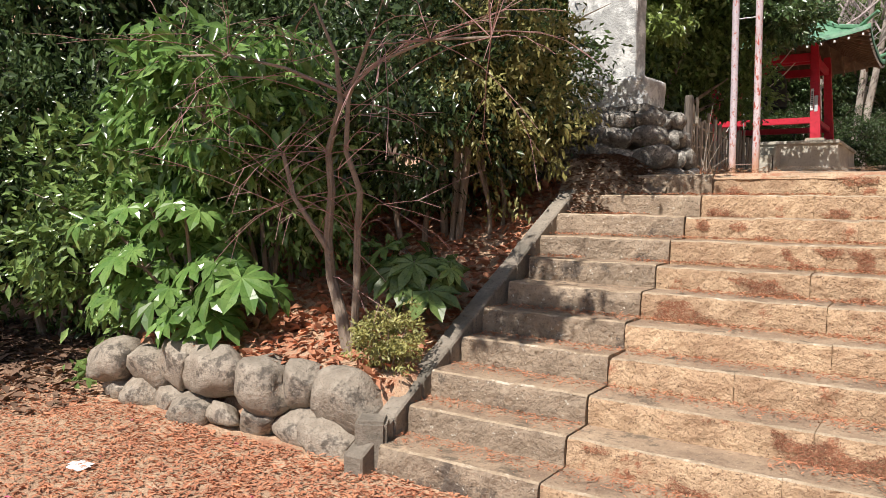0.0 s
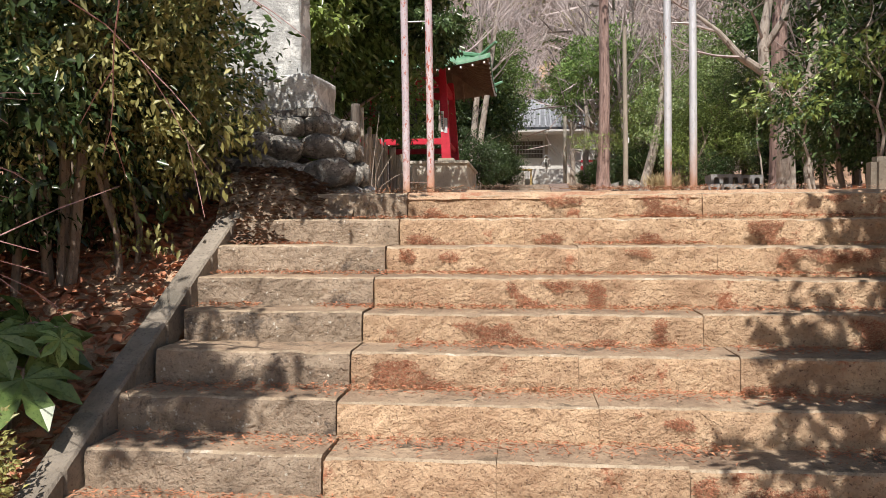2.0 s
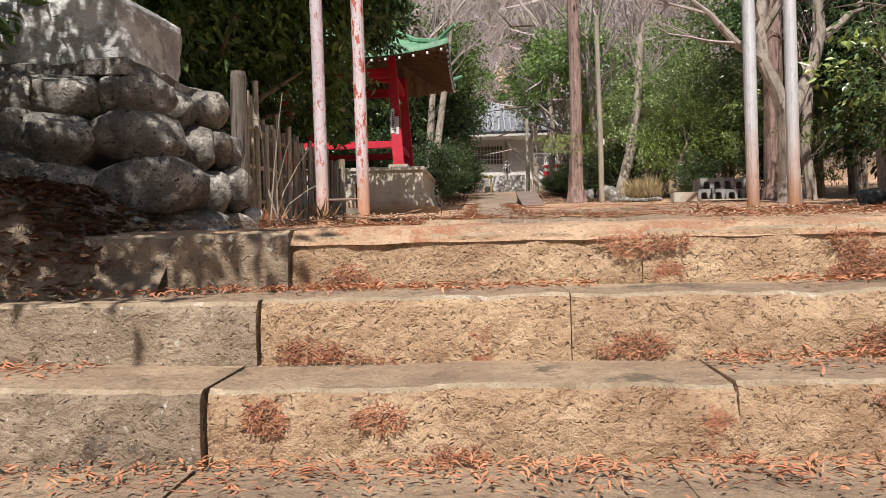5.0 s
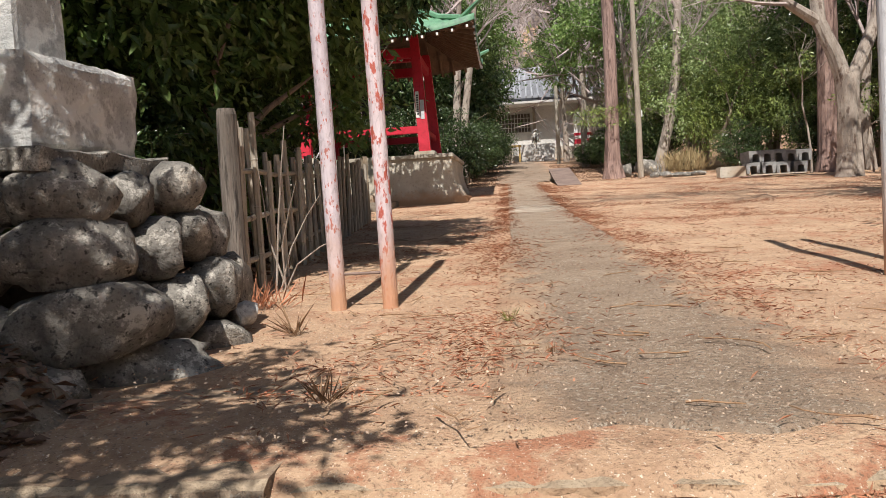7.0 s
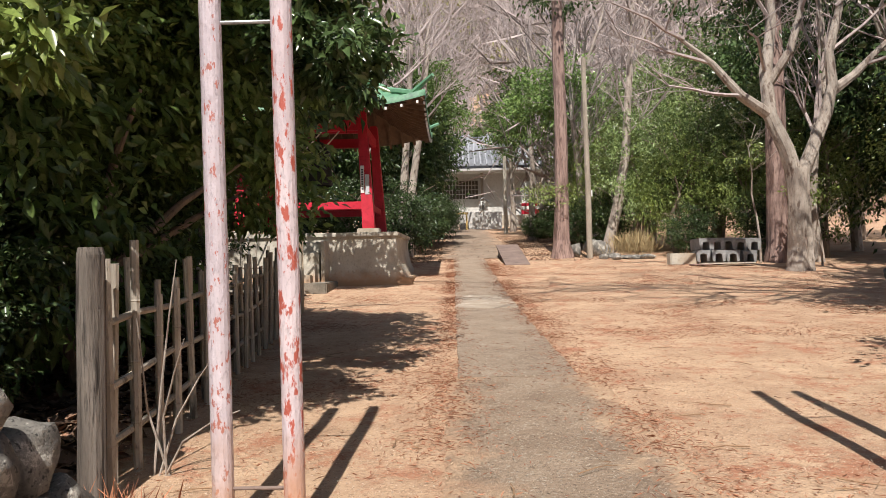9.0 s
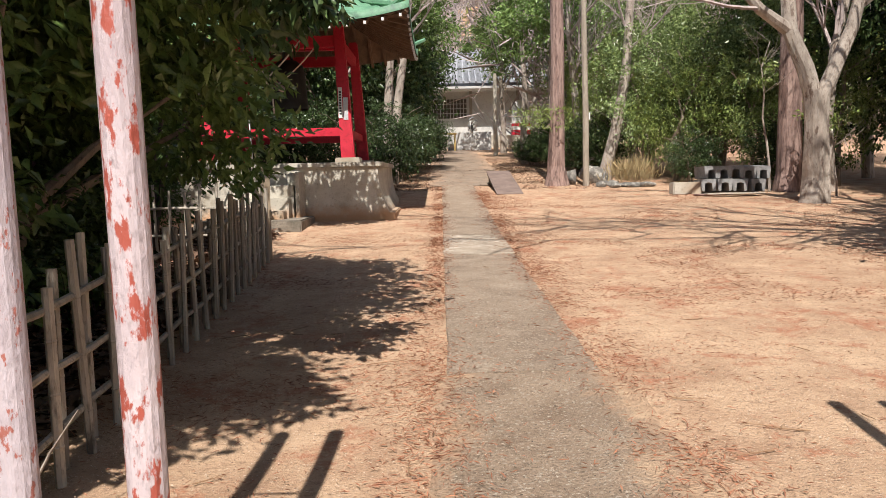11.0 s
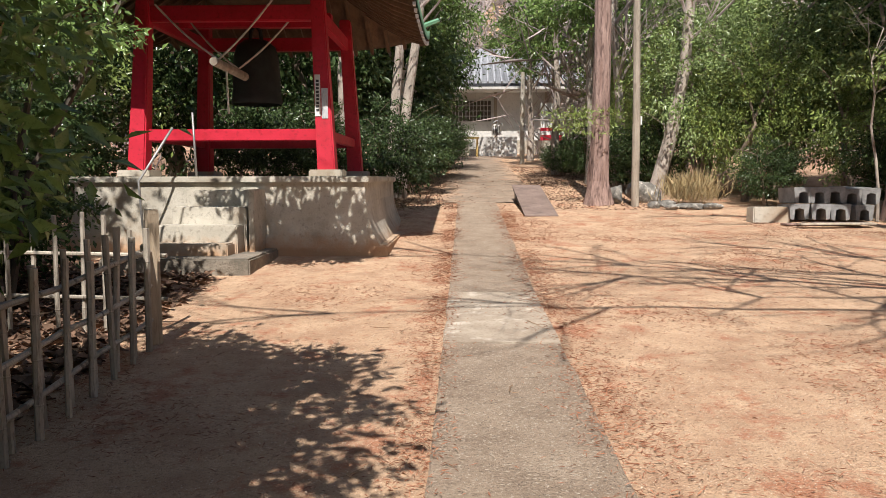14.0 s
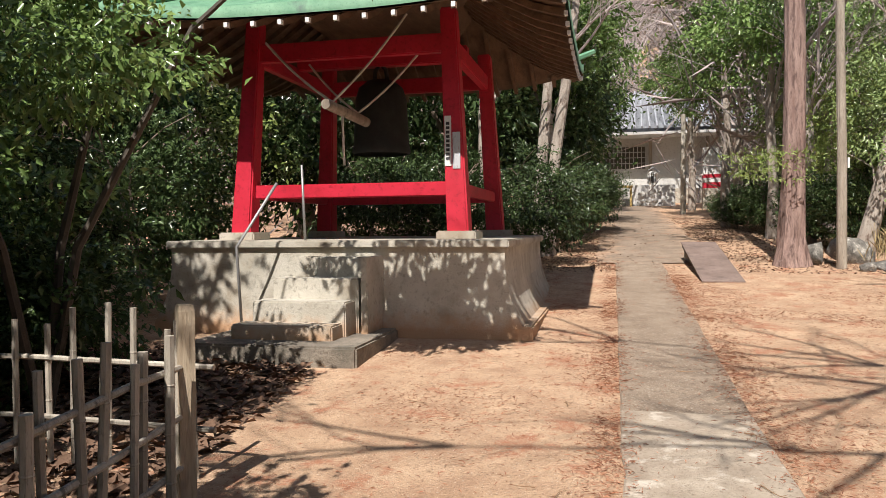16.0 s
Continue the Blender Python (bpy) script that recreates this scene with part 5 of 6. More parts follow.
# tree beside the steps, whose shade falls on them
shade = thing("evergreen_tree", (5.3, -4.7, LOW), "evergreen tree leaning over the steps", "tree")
bm = bm_new()
for e in ((-1.6, 0.2, 3.6), (-1.0, 1.2, 4.2), (0.4, -0.4, 4.4), (-0.4, -0.8, 3.8)):
    e = Vector(e)
    tube(bm, [(e.x * 0.05, e.y * 0.05, -0.1), (e.x * 0.2, e.y * 0.2, 1.5), (e.x * 0.6, e.y * 0.6, e.z * 0.75), e], [0.10, 0.085, 0.05, 0.02], 8, wobble=0.1)
part("trunk", bm, M_BARK, shade)
crown(shade, (-2.0, 0.2, 3.5), (1.3, 1.2, 1.05), 120, 95, 0.13, 58, M_LEAF, 0.1)
crown(shade, (-1.35, 1.5, 3.9), (1.35, 1.3, 1.0), 110, 95, 0.13, 59, M_LEAF, 0.1)
crown(shade, (0.5, -0.2, 4.3), (1.5, 1.4, 1.1), 110, 95, 0.13, 60, M_LEAF, 0.1)

# palmate-leaved shrub
def palmate(size, mat, seed):
    rng = random.Random(seed)
    bm = bm_new()
    c = bm.verts.new((0, 0, 0))
    lobes = 8
    ring = []
    for k in range(lobes):
        a = radians(-140 + 280 * k / (lobes - 1)) + math.pi / 2
        L = size * (1.0 - 0.35 * abs(k - 3.5) / 3.5)
        d = Vector((math.cos(a), math.sin(a), 0))
        s = Vector((-d.y, d.x, 0))
        m1 = bm.verts.new(d * L * 0.42 - s * L * 0.15 + Vector((0, 0, 0.02 * size)))
        m2 = bm.verts.new(d * L * 0.70 - s * L * 0.19 - Vector((0, 0, 0.03 * size)))
        tip = bm.verts.new(d * L - Vector((0, 0, 0.20 * size)))
        n2 = bm.verts.new(d * L * 0.70 + s * L * 0.19 - Vector((0, 0, 0.03 * size)))
        n1 = bm.verts.new(d * L * 0.42 + s * L * 0.15 + Vector((0, 0, 0.02 * size)))
        rib = bm.verts.new(d * L * 0.65 - Vector((0, 0, 0.06 * size)))
        for f in ((c, m1, rib), (m1, m2, rib), (m2, tip, rib), (tip, n2, rib), (n2, n1, rib), (n1, c, rib)):
            bm.faces.new(f)
        ring.append((m1, n1))
    for (a, b), (c2, d2) in zip(ring, ring[1:]):
        bm.faces.new((c, b, c2))
    me = bpy.data.meshes.new("leaf")
    bm.to_mesh(me)
    bm.free()
    me.materials.append(mat)
    return me


def fatsia(at, heads, seed, label, mat):
    t = thing("fatsia_shrub", at, label, "shrub")
    rng = random.Random(seed)
    meshes = [palmate(s, mat, seed) for s in (0.19, 0.26, 0.32)]
    bm = bm_new()
    for hx, hy, hz, n in heads:
        top = Vector((hx, hy, hz))
        tube(bm, [(hx * 0.15, hy * 0.15, -0.1), (hx * 0.4, hy * 0.4, hz * 0.5), top], [0.022, 0.018, 0.012], 6)
        for k in range(n):
            a = math.tau * k / n + rng.uniform(-0.3, 0.3)
            el = rng.uniform(-0.15, 0.75)
            d = Vector((math.cos(a) * math.cos(el), math.sin(a) * math.cos(el), math.sin(el)))
            p = top + d * rng.uniform(0.14, 0.28)
            tube(bm, [top, top.lerp(p, 0.6) + Vector((0, 0, 0.03)), p], [0.006, 0.005, 0.004], 4, caps=False)
            ob = new("leaf", rng.choice(meshes))
            ob.parent = t
            tilt = Vector((d.x * 0.8 + 0.15, d.y * 0.6 - 0.45, -0.95 + rng.uniform(-0.4, 0.4))).normalized()
            q = tilt.to_track_quat("Y", "Z")
            ob.matrix_local = Matrix.LocRotScale(p, q, Vector((1, 1, 1)) * rng.uniform(0.8, 1.15))
    part("stem", bm, M_BARK, t)
    return t


fatsia((-3.45, -2.95, land(-3.45, -2.9)), [(-0.85, -0.05, 0.62, 7), (-0.10, -0.10, 0.30, 7), (0.62, -0.05, 0.42, 7), (-0.3, 0.1, 0.75, 7), (0.25, 0.05, 0.62, 6), (-0.55, 0.0, 0.35, 6), (0.1, -0.2, 0.12, 7), (-0.75, -0.2, 0.15, 7), (0.35, -0.22, 0.2, 6), (-0.35, -0.25, 0.55, 7), (-1.1, -0.1, 0.9, 6), (-0.5, -0.1, 1.1, 6), (0.0, -0.1, 1.0, 6)], 61,
       "large bright green palmate-leaved shrub over the low wall", M_FATSIA)
fatsia((-1.62, -2.25, land(-1.62, -2.25)), [(0.0, 0.0, 0.50, 7), (-0.2, 0.15, 0.4, 6), (0.2, -0.1, 0.32, 6)], 62, "small shaded palmate-leaved shrub on the bank", M_LEAF)
# hanging-leaved shrub above it
aucuba = thing("laurel_shrub", (-3.35, -2.2, land(-3.35, -2.2)), "glossy laurel-like shrub with drooping pale leaves", "shrub")
bm = bm_new()
for e in ((-0.6, -0.3, 1.8), (0.1, -0.4, 2.0), (0.5, -0.1, 1.6), (-0.2, 0.3, 2.2)):
    e = Vector(e)
    tube(bm, [(0, 0, -0.1), (e.x * 0.4, e.y * 0.4, e.z * 0.5), e], [0.03, 0.02, 0.01], 6)
part("stem", bm, M_BARK, aucuba)
crown(aucuba, (-0.35, -0.45, 1.75), (1.15, 0.6, 0.85), 140, 12, 0.19, 63, M_FATSIA, 0.5, 0.13, 0.9, 0.36)
crown(aucuba, (-1.5, -0.3, 1.5), (0.6, 0.45, 0.6), 50, 11, 0.18, 64, M_FATSIA, 0.4, 0.14, 0.9, 0.36)
# small rounded shrub at the kerb
box_shrub = thing("dwarf_shrub", (-1.30, -3.02, land(-1.3, -3.02)), "small rounded shrub with tiny olive leaves", "shrub")
bm = bm_new()
for k in range(7):
    a = k * 0.9
    tube(bm, [(0, 0, -0.05), (math.cos(a) * 0.08, math.sin(a) * 0.08, 0.15), (math.cos(a) * 0.16, math.sin(a) * 0.16, 0.32)], [0.006, 0.005, 0.003], 4)
part("stem", bm, M_BARK, box_shrub)
crown(box_shrub, (0, 0, 0.22), (0.25, 0.22, 0.22), 90, 30, 0.035, 65, M_LEAF_OLIVE, 0.3, 0.22)

# small bare tree on the bank
bare = thing("bare_sapling", (-1.83, -2.8, land(-1.83, -2.8)), "small bare tree with forked stems and drooping red twigs", "tree")
bm = bm_new()
rng = random.Random(71)
stems = [([(0, 0, -0.1), (-0.09, 0.0, 0.25), (-0.20, 0, 0.55), (-0.25, 0.02, 0.85), (-0.20, 0, 1.2), (-0.24, 0, 1.5), (-0.10, -0.02, 1.85), (-0.12, -0.05, 2.2), (-0.3, -0.1, 2.6)], 0.05),
         ([(0.01, 0.02, -0.1), (0.03, 0.03, 0.5), (0.02, 0.05, 0.9), (0.04, 0.05, 1.2), (-0.06, 0.0, 1.5), (-0.04, 0, 1.9), (0.15, 0, 2.3)], 0.034),
         ([(-0.20, 0, 0.72), (-0.36, -0.05, 0.95), (-0.50, -0.1, 1.15), (-0.62, -0.1, 1.5)], 0.024),
         ([(-0.12, 0, 1.95), (-0.6, -0.1, 2.15), (-1.2, -0.15, 2.3), (-1.9, -0.2, 2.35)], 0.014),
         ([(-0.10, 0, 1.9), (0.3, -0.1, 2.1), (0.8, -0.15, 2.2), (1.3, -0.2, 2.15)], 0.012)]
for pts, r in stems:
    tube(bm, pts, [r * (1 - 0.1 * i) for i in range(len(pts))], 9, wobble=0.15)
part("stem", bm, M_BARK, bare)
bm = bm_new()
M_REDTWIG = material("red_twig", (0.25, 0.12, 0.105), (0.44, 0.28, 0.26), 8, 0.8, 0.1, 40)
for k in range(85):
    pts, r = stems[rng.choice((0, 0, 1, 1, 2, 3, 3, 4, 4))]
    a = Vector(pts[rng.randint(2, len(pts) - 1)])
    an = rng.uniform(0, math.tau)
    d = Vector((math.cos(an) * 0.9 + 0.1, math.sin(an) * 0.6 - 0.25, rng.uniform(-0.3, 1.2))).normalized()
    L = rng.uniform(0.4, 1.6)
    q = [a]
    for i in range(6):
        d = (d + Vector((rng.uniform(-0.18, 0.18), rng.uniform(-0.18, 0.18), -0.10 + rng.uniform(-0.22, 0.16)))).normalized()
        q.append(q[-1] + d * L / 6)
        if i in (2, 4):
            e = (d + Vector((rng.uniform(-0.8, 0.8), rng.uniform(-0.8, 0.8), rng.uniform(-0.5, 0.3)))).normalized()
            tube(bm, [q[-1], q[-1] + e * L * 0.16, q[-1] + e * L * 0.32 - Vector((0, 0, 0.02))], [0.0028, 0.0022, 0.0015], 3, caps=False)
    tube(bm, q, [0.004, 0.0036, 0.0032, 0.0028, 0.0024, 0.002, 0.0015], 4, caps=False)
tagged(part("twig_spray", bm, M_REDTWIG, bare, "fine reddish bare twigs"), kind="stuff")

# bare tree reaching over the open ground
reach = thing("overhanging_bare_tree", (8.0, 7.0, land(8.0, 7.0)), "tall bare tree with long limbs over the open ground", "tree")
rng = random.Random(77)
bm = bm_new()
tube(bm, [(0, 0, -0.2), (0, 0, 0.4), (-0.1, 0, 2.2), (-0.4, 0.1, 4.5)], [0.34, 0.27, 0.23, 0.2], 12, wobble=0.2)
tips = []
for e in ((-5.6, 0.6, 6.6), (-4.6, -1.0, 7.2), (-3.2, 2.4, 7.0), (-1.5, 0.5, 8.5), (-4.0, 1.6, 6.0), (-8.6, -1.6, 7.0), (-7.6, 1.4, 7.4)):
    e = Vector(e)
    q = [Vector((-0.35, 0.1, 4.3)), Vector((-0.35, 0.1, 4.3)).lerp(e, 0.35) + Vector((0, 0, 0.5)), Vector((-0.35, 0.1, 4.3)).lerp(e, 0.7) + Vector((0, 0.1, 0.4)), e]
    tube(bm, q, [0.085, 0.055, 0.035, 0.014] if e.x > -6 else [0.06, 0.035, 0.022, 0.01], 8, wobble=0.15)
    tips += [(p, e - q[0]) for p in q[1:]]
part("trunk", bm, M_BARK_GREY, reach)
bm = bm_new()
for p, w in tips:
    for k in range(3):
        limb(bm, p, (w.x * 0.5 + rng.uniform(-2, 2), w.y + rng.uniform(-4, 4), rng.uniform(-1, 1.5)), 1.8, 0.028, rng, 2, [], 0.22, 0.0)
tagged(part("branch_spray", bm, M_TWIG, reach, "fine bare branches"), kind="stuff")

# big forked tree
big = thing("forked_tree", (7.95, 15.2, land(7.95, 15.2)), "large pale-barked tree forking low with bare twigs", "tree")
bm = bm_new()
tube(bm, [(0, 0, -0.2), (0, 0, 0.05), (0.02, 0, 0.5), (0.0, 0, 1.5), (-0.02, 0, 2.15)], [0.36, 0.29, 0.235, 0.215, 0.23], 16, wobble=0.25)
tube(bm, [(-0.05, 0, 1.95), (-0.25, 0, 2.6), (-0.55, 0.05, 3.3), (-0.60, 0.1, 4.2), (-0.4, 0.2, 5.4), (-0.5, 0.2, 7.0)], [0.18, 0.16, 0.145, 0.13, 0.10, 0.05], 12, wobble=0.2)
tube(bm, [(0.05, 0, 1.95), (0.32, 0, 2.6), (0.62, 0, 3.3), (0.75, 0, 3.9), (0.70, 0, 4.6), (1.0, 0.1, 5.6), (0.9, 0, 7.0)], [0.17, 0.14, 0.13, 0.12, 0.10, 0.075, 0.04], 12, wobble=0.2)
tube(bm, [(0.72, 0, 3.75), (1.2, -0.05, 4.1), (1.8, -0.1, 4.7), (2.6, 0, 5.4)], [0.12, 0.09, 0.06, 0.03], 9, wobble=0.15)
tube(bm, [(-0.55, 0.05, 3.3), (-1.2, -0.1, 3.7), (-1.8, -0.1, 4.4), (-2.6, -0.2, 5.0)], [0.13, 0.10, 0.07, 0.035], 9, wobble=0.15)
tube(bm, [(-0.58, 0.1, 3.9), (-0.2, -0.2, 4.6), (0.0, -0.3, 5.4), (0.1, -0.3, 6.5)], [0.10, 0.085, 0.06, 0.03], 9, wobble=0.15)
part("trunk", bm, M_BARK_GREY, big)
bm = bm_new()
rng = random.Random(81)
for a, w in (((2.2, -0.05, 5.0), (1, 0, 0.3)), ((-1.8, -0.1, 4.4), (-1, -0.3, 0.2)), ((-2.4, -0.2, 4.9), (-1, -0.3, 0.1)), ((0.9, 0.05, 5.6), (0.5, -0.5, 0.8)), ((-0.45, 0.2, 5.4), (-0.6, -0.5, 0.7)),
             ((0.0, -0.3, 5.4), (0.2, -0.8, 0.5)), ((1.4, -0.05, 4.3), (0.8, -0.7, 0.1)), ((-1.2, -0.1, 3.7), (-0.9, -0.7, 0.1)), ((-0.6, 0.1, 4.2), (-0.6, -0.8, 0.3)), ((0.7, 0, 4.6), (0.9, 0.2, 0.6)), ((-0.5, 0.2, 6.4), (-0.2, -0.2, 1)), ((0.1, -0.3, 6.4), (0.2, -0.5, 1))):
    limb(bm, a, w, 1.9, 0.045, rng, 3, [], 0.25, 0.05)
tagged(part("branch_spray", bm, M_TWIG, big, "fine bare branches"), kind="stuff")

# dark trunk behind it
back = thing("rough_barked_tree", (8.55, 17.6, land(8.55, 17.6)), "thick rough-barked trunk behind the forked tree", "tree")
bm = bm_new()
tube(bm, [(0, 0, -0.2), (0, 0, 0.4), (-0.02, 0, 2.0), (-0.04, 0, 4.5), (0, 0, 8.0)], [0.36, 0.28, 0.25, 0.23, 0.12], 14, wobble=0.2)
part("trunk", bm, M_BARK_RED, back)
crown(back, (0.2, 0.4, 7.2), (2.2, 2.0, 1.6), 90, 60, 0.15, 192, M_LEAF_DARK, 0.2)
# reddish trunk by the plate
cedar = thing("red_barked_tree", (3.72, 20.6, land(3.72, 20.6)), "straight tree with peeling reddish bark and flared roots", "tree")
bm = bm_new()
tube(bm, [(0, 0, -0.2), (0, 0, 0.1), (0, 0, 0.5), (0.02, 0, 1.5), (0.03, 0, 3.5), (0.0, 0, 6.0), (0.0, 0, 9.5)], [0.36, 0.30, 0.235, 0.205, 0.19, 0.165, 0.10], 16, wobble=0.25)
part("trunk", bm, M_BARK_RED, cedar)
crown(cedar, (-0.45, -0.2, 1.75), (1.0, 0.6, 0.32), 34, 26, 0.085, 91, M_LEAF_LIGHT, 0.2, 0.26, 0.1, 0.24, "flat light green sprays")
crown(cedar, (0, 0, 8.6), (1.8, 1.8, 1.6), 60, 50, 0.14, 92, M_LEAF_DARK, 0.3, 0.25)
# leaning grey tree
lean = thing("leaning_tree", (5.25, 21.9, land(5.25, 21.9)), "leaning smooth grey tree with bare crown", "tree")
bm = bm_new()
rng = random.Random(93)
tube(bm, [(0, 0, -0.2), (0.05, 0, 0.3), (0.35, 0, 1.5), (0.62, 0, 3.0), (0.72, 0, 4.6), (0.9, 0, 6.5), (0.95, 0, 8)], [0.22, 0.17, 0.15, 0.13, 0.11, 0.08, 0.04], 12, wobble=0.2)
part("trunk", bm, M_BARK_GREY, lean)
bm = bm_new()
for k in range(11):
    z = 3.6 + k * 0.42
    limb(bm, (0.65 + 0.06 * k * 0.4, 0, z), (rng.uniform(-1, 1), rng.uniform(-1, 0.3), 0.8), 1.7, 0.04, rng, 3, [], 0.2, 0.15)
tagged(part("branch_spray", bm, M_TWIG, lean, "fine bare branches"), kind="stuff")


# bare trees of the wood
def bare_tree(seed, h, label):
    rng = random.Random(seed)
    t = thing("bare_tree", (0, 0, 0), label, "tree")
    bm = bm_new()
    pts = [Vector((rng.uniform(-0.12, 0.12) * i, rng.uniform(-0.12, 0.12) * i, h * i / 6 - 0.2)) for i in range(7)]
    tube(bm, pts, [0.15 * (1 - 0.14 * i) for i in range(7)], 9, wobble=0.2)
    part("trunk", bm, M_BARK_GREY, t)
    bm = bm_new()
    for k in range(13):
        i = rng.randint(2, 6)
        limb(bm, pts[i], (rng.uniform(-1, 1), rng.uniform(-1, 1), rng.uniform(0.4, 1.2)), h * 0.28, 0.05, rng, 3, [], 0.2, 0.18)
    tagged(part("branch_spray", bm, M_TWIG, t, "fine bare grey branches"), kind="stuff")
    return t


plant(bare_tree(101, 9, "tall bare grey deciduous tree"), [(4.9, 24.5, 1.0, 0, 1), (0.2, 40.0, 1.2, 100, 1.1), (7.0, 33.0, 1.2, 40, 1), (9.5, 30.0, 1.1, 200, 1), (-1.9, 21.2, 0.95, 70, 1.1), (5.2, 41, 1.3, 20, 1), (9.6, 8.6, 1.0, 300, 1), (9.4, 17.4, 1.0, 130, 1.1), (2.2, 58, 1.4, 60, 1), (7.6, 28, 1.1, 250, 1.1)], "bare trees")
plant(bare_tree(102, 8, "bare grey deciduous tree with many twigs"), [(5.9, 26.5, 1.1, 0, 1.1), (3.9, 30.0, 1.0, 100, 1.2), (-1.2, 29.0, 1.1, 50, 1.1), (10.8, 16.5, 1.0, 10, 1.1), (8.6, 39.0, 1.4, 150, 1), (-5.0, 28, 1.2, 0, 1.1), (8.6, 11.2, 0.9, 77, 1), (-0.8, 36, 1.3, 10, 1.1), (6.0, 36.5, 1.2, 90, 1.1), (0.5, 60, 1.5, 300, 1), (12, 20.5, 1.1, 20, 1.1)], "bare trees")
# pair of pale trunks behind the pavilion
for k, (x, y, dx) in enumerate(((-0.95, 22.2, 0.35), (-0.75, 22.3, 0.62))):
    t = thing("pale_trunk_tree", (x, y, land(x, y)), "pale smooth trunk leaning beside its twin", "tree", "pale twin trunks")
    bm = bm_new()
    tube(bm, [(0, 0, -0.2), (0.05 * dx, 0, 1.2), (0.3 * dx, 0, 2.4), (0.7 * dx, 0, 4.0), (1.2 * dx, 0, 6.5)], [0.15, 0.125, 0.115, 0.10, 0.06], 10, wobble=0.15)
    part("trunk", bm, M_BARK_GREY, t)
    rng = random.Random(110 + k)
    bm = bm_new()
    for j in range(5):
        limb(bm, (0.7 * dx, 0, 4.0 + 0.4 * j), (rng.uniform(-1, 1), rng.uniform(-1, 1), 0.9), 1.5, 0.035, rng, 3, [], 0.2, 0.15)
    tagged(part("branch_spray", bm, M_TWIG, t, "fine bare branches"), kind="stuff")
# thin saplings
for k, (x, y, h) in enumerate(((8.05, 17.5, 3.4), (5.6, 22.4, 2.6), (4.55, 4.0, 1.5), (5.1, 3.4, 1.8), (5.35, 3.9, 2.0), (5.45, 4.05, 2.3), (5.0, 4.7, 1.6), (8.9, 16.2, 2.2))):
    t = thing("sapling", (x, y, land(x, y)), "thin pale sapling with few twigs", "sapling", "saplings")
    rng = random.Random(120 + k)
    bm = bm_new()
    pts = [Vector((rng.uniform(-0.03, 0.03) * i - 0.03 * i, rng.uniform(-0.03, 0.03) * i, h * i / 6 - 0.05)) for i in range(7)]
    tube(bm, pts, [0.028 * (1 - 0.12 * i) * (h / 2.5) ** 0.5 for i in range(7)], 7)
    part("stem", bm, M_BARK_GREY, t)
    bm = bm_new()
    for j in range(7):
        limb(bm, pts[rng.randint(3, 6)], (rng.uniform(-1, 1), rng.uniform(-1, 1), 0.5), h * 0.25, 0.008, rng, 1, [], 0.25, 0.1)
    tagged(part("twig_spray", bm, M_BARK_GREY, t, "fine bare twigs"), kind="stuff")
    crown(t, (pts[5].x, pts[5].y, h * 0.8), (0.5, 0.5, 0.35), 12, 22, 0.09, 130 + k, M_LEAF_LIGHT, 0.3, 0.3)

# ---- far woods ----
hx, hy = np.linspace(-160, 170, 67), np.linspace(55, 230, 40)
hv = [(x, y, land(x, y) + (0.25 if 0 < j < 39 else -0.5) + 0.5 * noise.noise(Vector((x * 0.2, y * 0.2, 7)))) for j, y in enumerate(hy) for x in hx]
hf = [(j * 67 + i, j * 67 + i + 1, (j + 1) * 67 + i + 1, (j + 1) * 67 + i) for j in range(39) for i in range(66)]
M_HILL = material("leaf_covered_slope", (0.10, 0.075, 0.055), (0.20, 0.155, 0.12), 0.4, 0.95, 0.5, 3, (0.07, 0.085, 0.04), 0.12, 0.5, 0.62)
tagged(sheet("far_hillside", hv, hf, M_HILL, smooth=True), "brown leaf-covered wooded hillside", "hillside", kind="structure")

def far_woods(name, count, seed, lo, hi, mat, label, long, thin, yr, size):
    r = np.random.default_rng(seed)
    x = r.uniform(lo, hi, count)
    y = r.uniform(*yr, count)
    z = np.array([land(a, b) for a, b in zip(x, y)])
    per = size
    base = np.repeat(np.stack([x, y, z], 1), per, 0)
    base += r.normal(size=base.shape) * np.array([1.6, 1.6, 0])
    base[:, 2] += r.uniform(0.5, 9, len(base))
    way = r.normal(size=base.shape) * np.array([0.7, 0.4, 0.6]) + np.array([0, 0, 0.55])
    up = r.normal(size=base.shape)
    n = len(base)
    L = long * (0.5 + r.random(n))
    ob = leaf_mesh(name, base, way, up, L, np.full(n, thin), mat)
    return tagged(ob, label, "woods", kind="stuff")


far_woods("far_bare_woods", 800, 7, -70, 80, M_TWIG, "grey-brown bare woods on the far hillside", 2.4, 0.055, (56, 130), 130)
far_woods("far_evergreen_woods", 150, 8, -70, 80, M_LEAF_OLIVE, "dull green trees in the far woods", 0.55, 0.4, (58, 130), 160)
far_woods("near_bare_woods", 110, 9, 5, 40, M_TWIG, "grey bare thicket behind the trees", 1.8, 0.03, (28, 55), 130)
far_woods("near_bare_thicket", 60, 10, -40, -5, M_TWIG, "grey bare thicket beyond the pavilion", 1.8, 0.03, (24, 55), 130)


